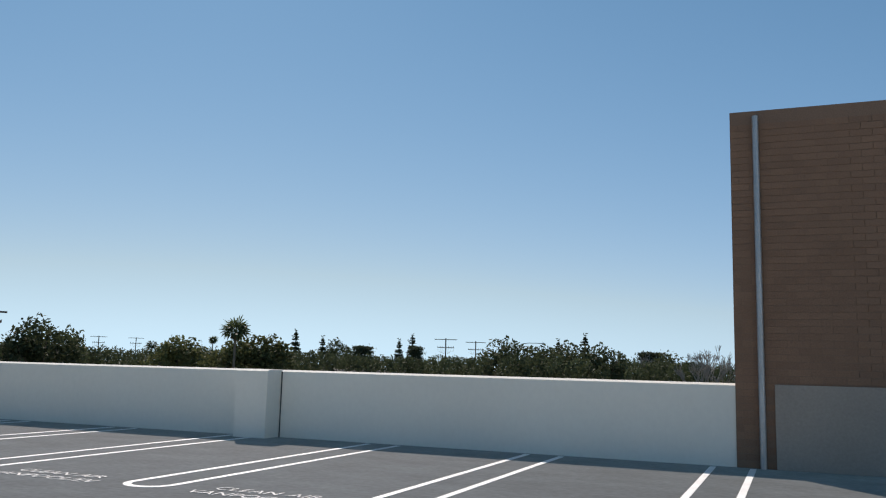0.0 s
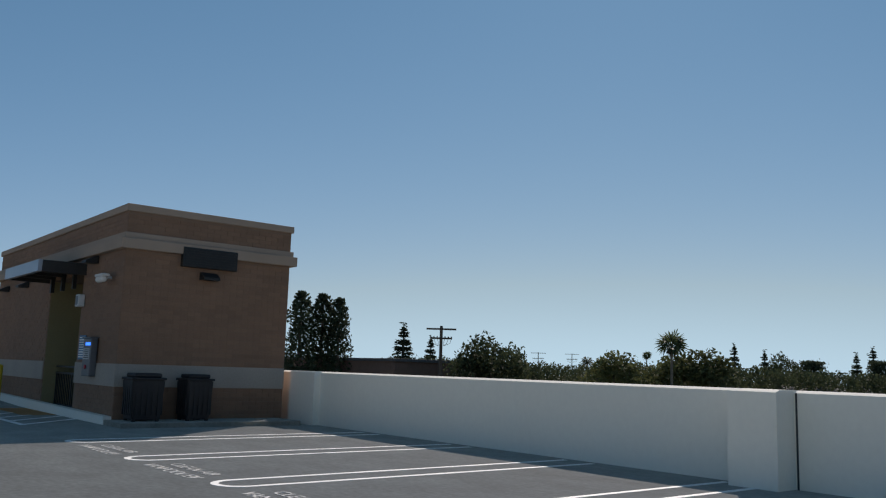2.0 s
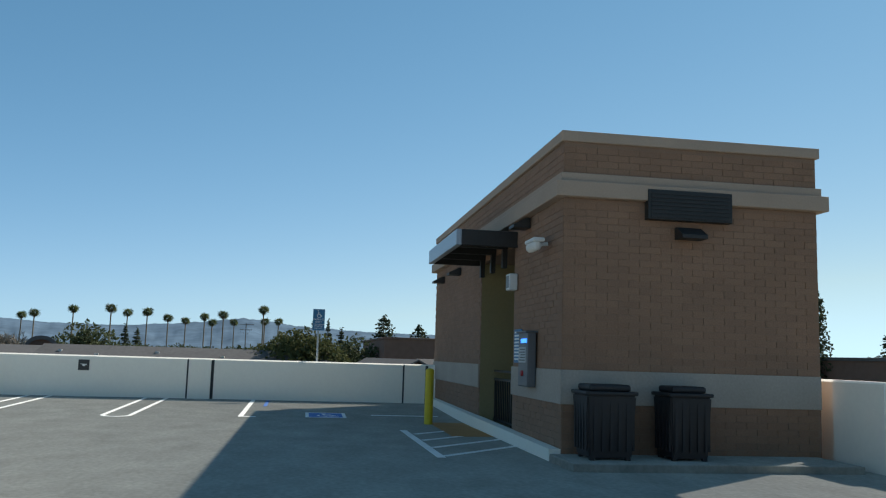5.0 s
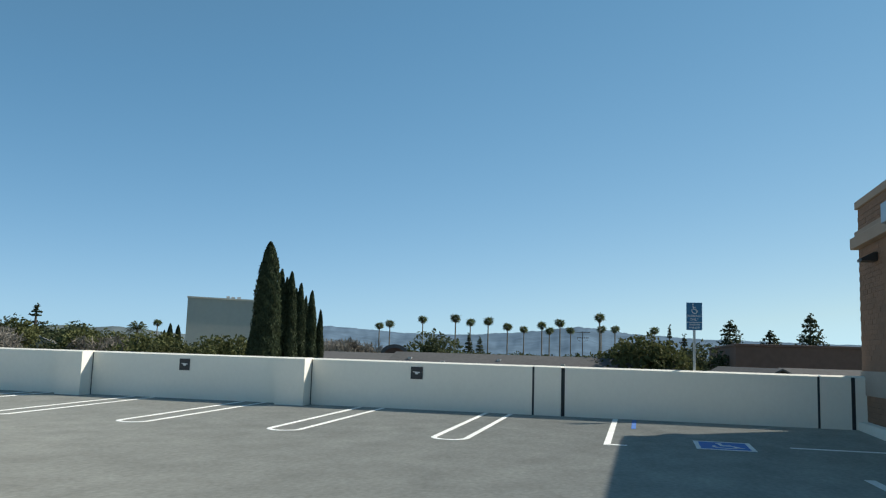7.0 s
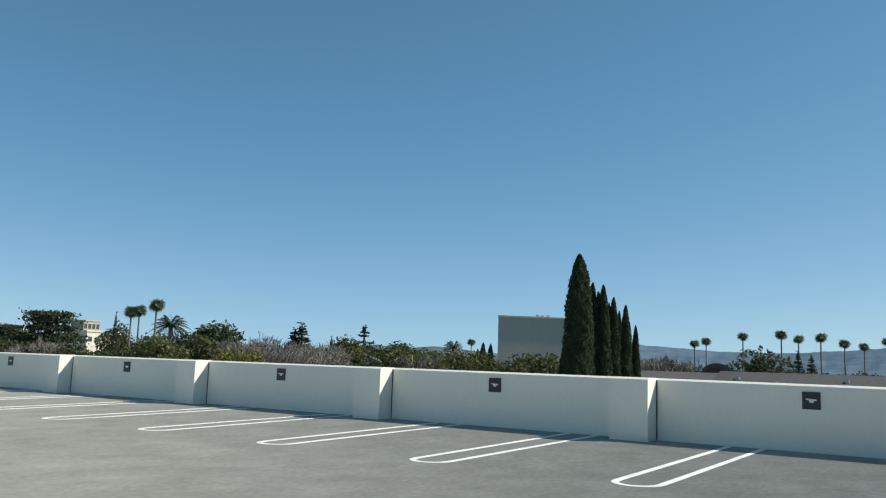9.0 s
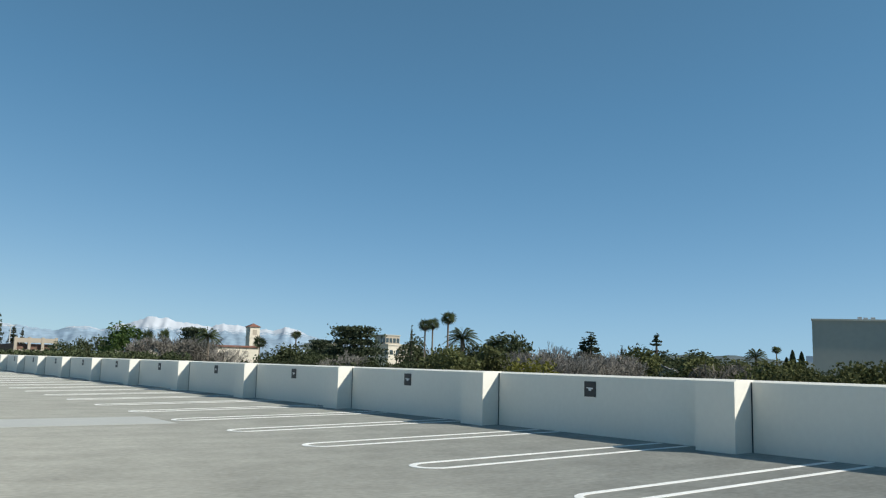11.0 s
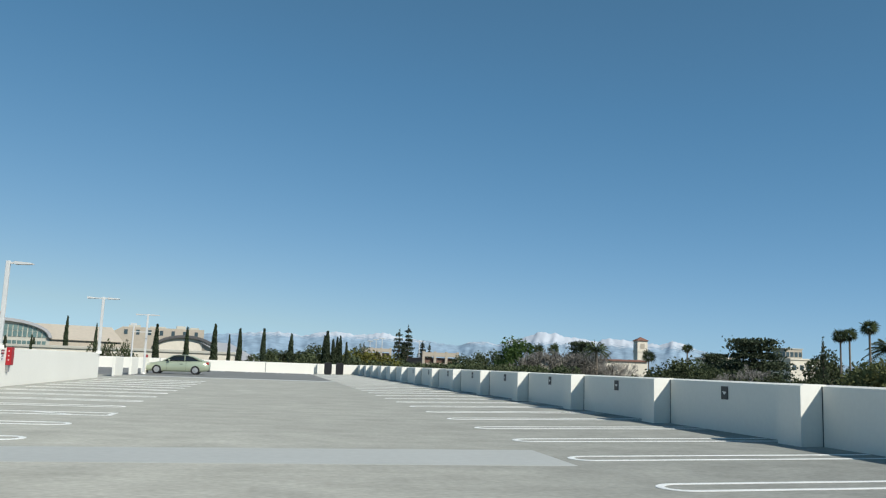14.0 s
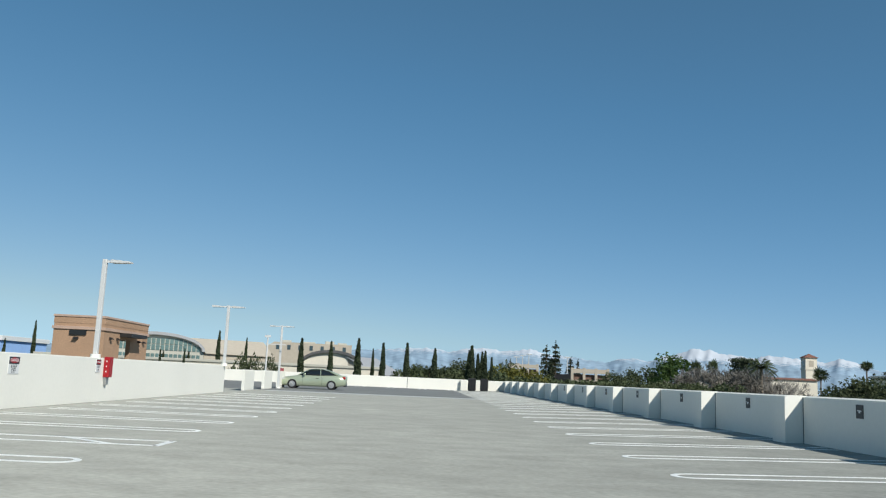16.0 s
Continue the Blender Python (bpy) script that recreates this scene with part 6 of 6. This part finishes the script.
block("office_tower", "distant grey office block with window bands", tb.x - 3.8, tb.x + 4.6, tb.y - 5, tb.y + 5, 15.5, M_TANBLD, M_WHITEBLD, (("s", 4, 11.6, 13.8, 1.6), ("s", 4, 8.0, 10.2, 1.6), ("w", 4, 11.6, 13.8, 1.6), ("w", 4, 8.0, 10.2, 1.6)))
mb = spot(NORTH, 33.7, 300)
block("cream_building", "cream flat-roofed building among trees", mb.x - 5, mb.x + 8, mb.y - 6, mb.y + 6, 8.1, M_CREAM, M_CREAM, (("s", 5, 4.4, 6.0, 1.4), ("w", 4, 4.4, 6.0, 1.4)))
mb = spot(NORTH, 29.0, 320)
block("cream_building", "cream flat-roofed building among trees", mb.x - 4, mb.x + 5, mb.y - 6, mb.y + 6, 8.2, M_CREAM, M_CREAM, (("s", 5, 4.8, 6.2, 1.6),))


def car_park(label, x0, x1, y, top):
    b = thing("parking_structure", label, "parking structure")
    bm = bmesh.new()
    box(bm, x0, x1, y + 1, y + 30, GROUND, top - 1.5)
    part("storeys", bm, M_BROWNBLD, b)
    for k in range(3):
        bm = bmesh.new()
        box(bm, x0 - 0.2, x1 + 0.2, y, y + 0.6, top - 1.2 - k * 3.0, top - k * 3.0)
        part("parapet", bm, M_TANBLD, b)
    n = max(3, int((x1 - x0) / 7))
    for i in range(n + 1):
        bm = bmesh.new()
        x = x0 + (x1 - x0) * i / n
        box(bm, x - 0.35, x + 0.35, y - 0.05, y + 0.7, GROUND, top + 0.25)
        part("column", bm, M_TANBLD, b)
    return b


swing(car_park("tan concrete parking structure beyond the trees", 20, 29.5, 290, 6.8), NORTH, 0.11)
swing(car_park("tan concrete parking structure with brown bays", 32.2, 42.0, 240, 5.3), NORTH, 0.11)


# arched hall, domed hall and hangar
def arch_outline(half, spring, rise, n=14):
    return [(half * math.cos(math.pi * i / n), spring + rise * math.sin(math.pi * i / n)) for i in range(n + 1)]


def arch_band(half, spring, rise, thick, n=14):
    outer = arch_outline(half, spring, rise, n)
    inner = arch_outline(half - thick, spring, rise - thick, n)
    return outer, inner


def arched_hall(label, centre, turn, half, spring, rise, depth, wall, roof, rows=()):
    b = thing("arched_hall", label, "building", "", pose(centre[0], centre[1], 0, 0, 0, turn))
    bm = bmesh.new()
    prism(bm, [(half * 0.96, GROUND)] + [(x * 0.96, z - 0.25) for x, z in arch_outline(half, spring, rise)] + [(-half * 0.96, GROUND)], "y", 0.6, depth)
    part("wall", bm, wall, b)
    outer, inner = arch_band(half, spring, rise, max(0.5, rise * 0.14))
    bm = bmesh.new()
    for (o0, o1), (i0, i1) in zip(zip(outer, outer[1:]), zip(inner, inner[1:])):
        prism(bm, [o0, o1, i1, i0], "y", 0.0, depth + 0.4)
    part("roof", bm, roof, b, "grey arched roof")
    for z0, z1, n in rows:
        for i in range(n):
            x = -half * 0.9 + half * 1.8 * (i + 0.5) / n
            lim = spring + rise * math.sqrt(max(0, 1 - (x / half) ** 2)) - rise * 0.24
            zt = min(z1, lim)
            if zt - z0 < 0.3:
                continue
            bm = bmesh.new()
            w = half * 1.8 / n * 0.38
            box(bm, x - w, x + w, 0.5, 0.7, z0, zt)
            part("window", bm, M_GREENGLASS, b)
    return b


ah = spot(NORTH, -5.4, 165)
arched_hall("cream hall with a dark arched eave", (ah.x, ah.y), 2, 6.0, 2.4, 3.0, 14, M_CREAM, M_GREYROOF)
gh = spot(NORTH, -3.5, 172)
gable_house("hall_wing", "grey sloped-roof wing of the arched hall", (gh.x, gh.y), 14, 12, 1.3, 4.3, M_TANBLD, M_METALROOF, 70)
dh = spot(NORTH, -15.9, 150)
arched_hall("arched hall with two rows of windows and a grey roof", (dh.x - 0.6, dh.y), 14, 7.9, 3.6, 2.95, 16, M_WHITEBLD, M_METALROOF, ((2.0, 3.0, 20), (3.6, 4.5, 20), (4.6, 5.5, 20)))
barn = spot(EAST, 73.5, 118)
arched_hall("low barn with a dark rounded roof", (barn.x, barn.y), -74, 1.9, 1.2, 1.3, 9, M_BROWNBLD, M_GREYROOF)
hg = spot(NORTH, -7.1, 240)
hangar = thing("hangar_block", "large tan hall with a stepped parapet roof", "building", "", pose(hg.x, hg.y, 0, 0, 0, 8))
bm = bmesh.new()
prism(bm, [(-13, GROUND), (-13, 6.4), (-9, 8.9), (12, 8.9), (12, GROUND)], "y", 0, 20)
part("wall", bm, M_TANBLD, hangar)
for x, w, h in ((-6, 1.5, 9.5), (0, 2.0, 9.3), (6, 1.2, 9.7), (9.5, 1.2, 9.4)):
    bm = bmesh.new()
    box(bm, x - w, x + w, 2, 5, 8.9, h)
    part("roof_unit", bm, M_WHITEBLD, hangar)
for k in range(7):
    bm = bmesh.new()
    box(bm, -8.5 + k * 3.0, -7.6 + k * 3.0, -0.08, 0.1, 6.9, 8.2)
    part("window", bm, M_WINDOW, hangar)
tg = spot(NORTH, -12.6, 200)
gable_house("tan_hall", "tan hall with a sloped roof and a vent stack", (tg.x, tg.y), 20, 14, 4.2, 7.2, M_TANBLD, M_TANBLD, 30)
bb = spot(NORTH, -27.5, 190)
block("blue_building", "long blue building with a white roof", bb.x - 26, bb.x + 10, bb.y, bb.y + 20, 5.4, M_BLUEBLD, M_SIGNWHITE, (("s", 12, 1.2, 2.6, 1.6),), 0.4, 0.9)
lowb = spot(NORTH, -14.5, 140)
block("low_annexe", "long low cream annexe in front of the halls", lowb.x - 22, lowb.x + 30, lowb.y, lowb.y + 6, 2.35, M_CREAM, M_WHITEBLD, (), 0.2, 0.4)

# stair tower of the neighbouring deck
t2 = thing("brick_pavilion", "orange-tan brick stair pavilion with a recessed entry", "stair tower", "", pose(0.80, 0.1, 0.06))
PX0, PX1, PY0, PY1 = -36.3, -32.6, 71.4, 81.2
for x0, x1, y0, y1, z0, z1 in ((PX0, PX1, PY0, 74.7, 0, 3.85), (PX1 - 0.35, PX1, 77.1, PY1, 0, 3.85), (PX0, PX0 + 0.35, 77.1, PY1, 0, 3.85),
                               (PX0 + 0.35, PX1 - 0.35, PY1 - 0.3, PY1, 0, 1.0), (PX0 + 0.35, PX1 - 0.35, 77.1, PY1, 2.95, 3.85),
                               (PX0, PX0 + 0.25, 74.7, 77.1, 0, 1.1), (PX0, PX1, 74.7, 77.1, 2.9, 3.85)):
    bm = bmesh.new()
    box(bm, x0, x1, y0, y1, z0, z1)
    part("wall", bm, M_PAVBRICK, t2)
bm = bmesh.new()
box(bm, PX0 - 0.1, PX1 + 0.1, PY0 - 0.1, PY1 + 0.1, 3.4, 3.62, 0.01)
box(bm, PX0 - 0.08, PX1 + 0.08, PY0 - 0.08, PY1 + 0.08, 4.3, 4.45, 0.01)
part("cornice", bm, M_PAVTRIM, t2, "pinkish tan bands")
bm = bmesh.new()
prism(bm, [(74.75, 0.0), (74.75, 0.35), (77.0, 2.3), (77.0, 1.95)], "x", PX0 + 0.6, PX1 - 1.0)
part("stair_flight", bm, M_DARKMETAL, t2, "dark stair flight inside the opening")
bm = bmesh.new()
box(bm, PX0 - 0.02, PX1 + 0.02, PY0 - 0.02, PY1 + 0.02, 3.85, 4.3)
part("upper_wall", bm, M_PAVBRICK, t2)
bm = bmesh.new()
box(bm, PX0 + 1.2, PX1 - 1.3, PY0 - 0.1, PY0, 3.0, 3.36)
part("louvre", bm, M_LOUVRE, t2)
bm = bmesh.new()
box(bm, PX1, PX1 + 0.9, 74.6, 78.3, 3.1, 3.38, 0.01)
part("canopy", bm, M_DARKMETAL, t2)
for y in (72.6, 74.1, 78.9, 80.1):
    wall_pack(t2, pose(PX1, y, 2.8, 0, 0, -90))
wall_pack(t2, pose(-34.6, PY0, 2.7, 0, 0, 180))


# ---- bricks of the stair tower ----
bm = bmesh.new()
box(bm, -0.5, 0.5, -0.006, 0.006, -0.0455, 0.0455)
brick_mesh = mesh_of(bm, "brick", M_BRICK)
for u, z, w in brick_field(9.85, 0.0, 5.1):
    if u > 8.2 and (u > 9.40 or z > 1.1):
        share("brick", brick_mesh, brick2, Matrix.LocRotScale((-40.93 + u, YA + 0.021 + 0.003 * random.random(), z), None, (w, 1, 1)))
W = TY1 - TY0
for u, z, w in brick_field(W, 1.10, 3.56):
    y = TY1 - u
    if -13.74 < y < -12.46 and z > 3.28:
        continue
    share("brick", brick_mesh, tower, Matrix.LocRotScale((TX0 - 0.001 - 0.003 * random.random(), y, z), Euler((0, 0, radians(90))), (w, 1, 1)))
north = lambda u, o, z: (TX0 + u, TY1 + o, z)
west = lambda u, o, z: (TX0 - o, TY1 - u, z)
NW = TX1 - TX0
fields = [(u, z, w) for u, z, w in brick_field(NW, 1.10, 3.56) if not (R0 - 0.15 < TX0 + u < R1 + 0.15 and z < 3.2)]
fields += brick_field(NW, 3.93, 4.36)
fields += [(u, z, w) for u, z, w in brick_field(NW, -0.18, 0.62) if not R0 - 0.15 < TX0 + u < R1 + 0.15]
pts, faces = brick_boxes(fields, north)
tagged(plates("joined_brickwork", pts, faces, M_BRICK, tower), kind="stuff")
pts, faces = brick_boxes(brick_field(W, 3.93, 4.36) + brick_field(W, -0.18, 0.62), west)
tagged(plates("joined_brickwork", pts, faces, M_BRICK, tower), kind="stuff")
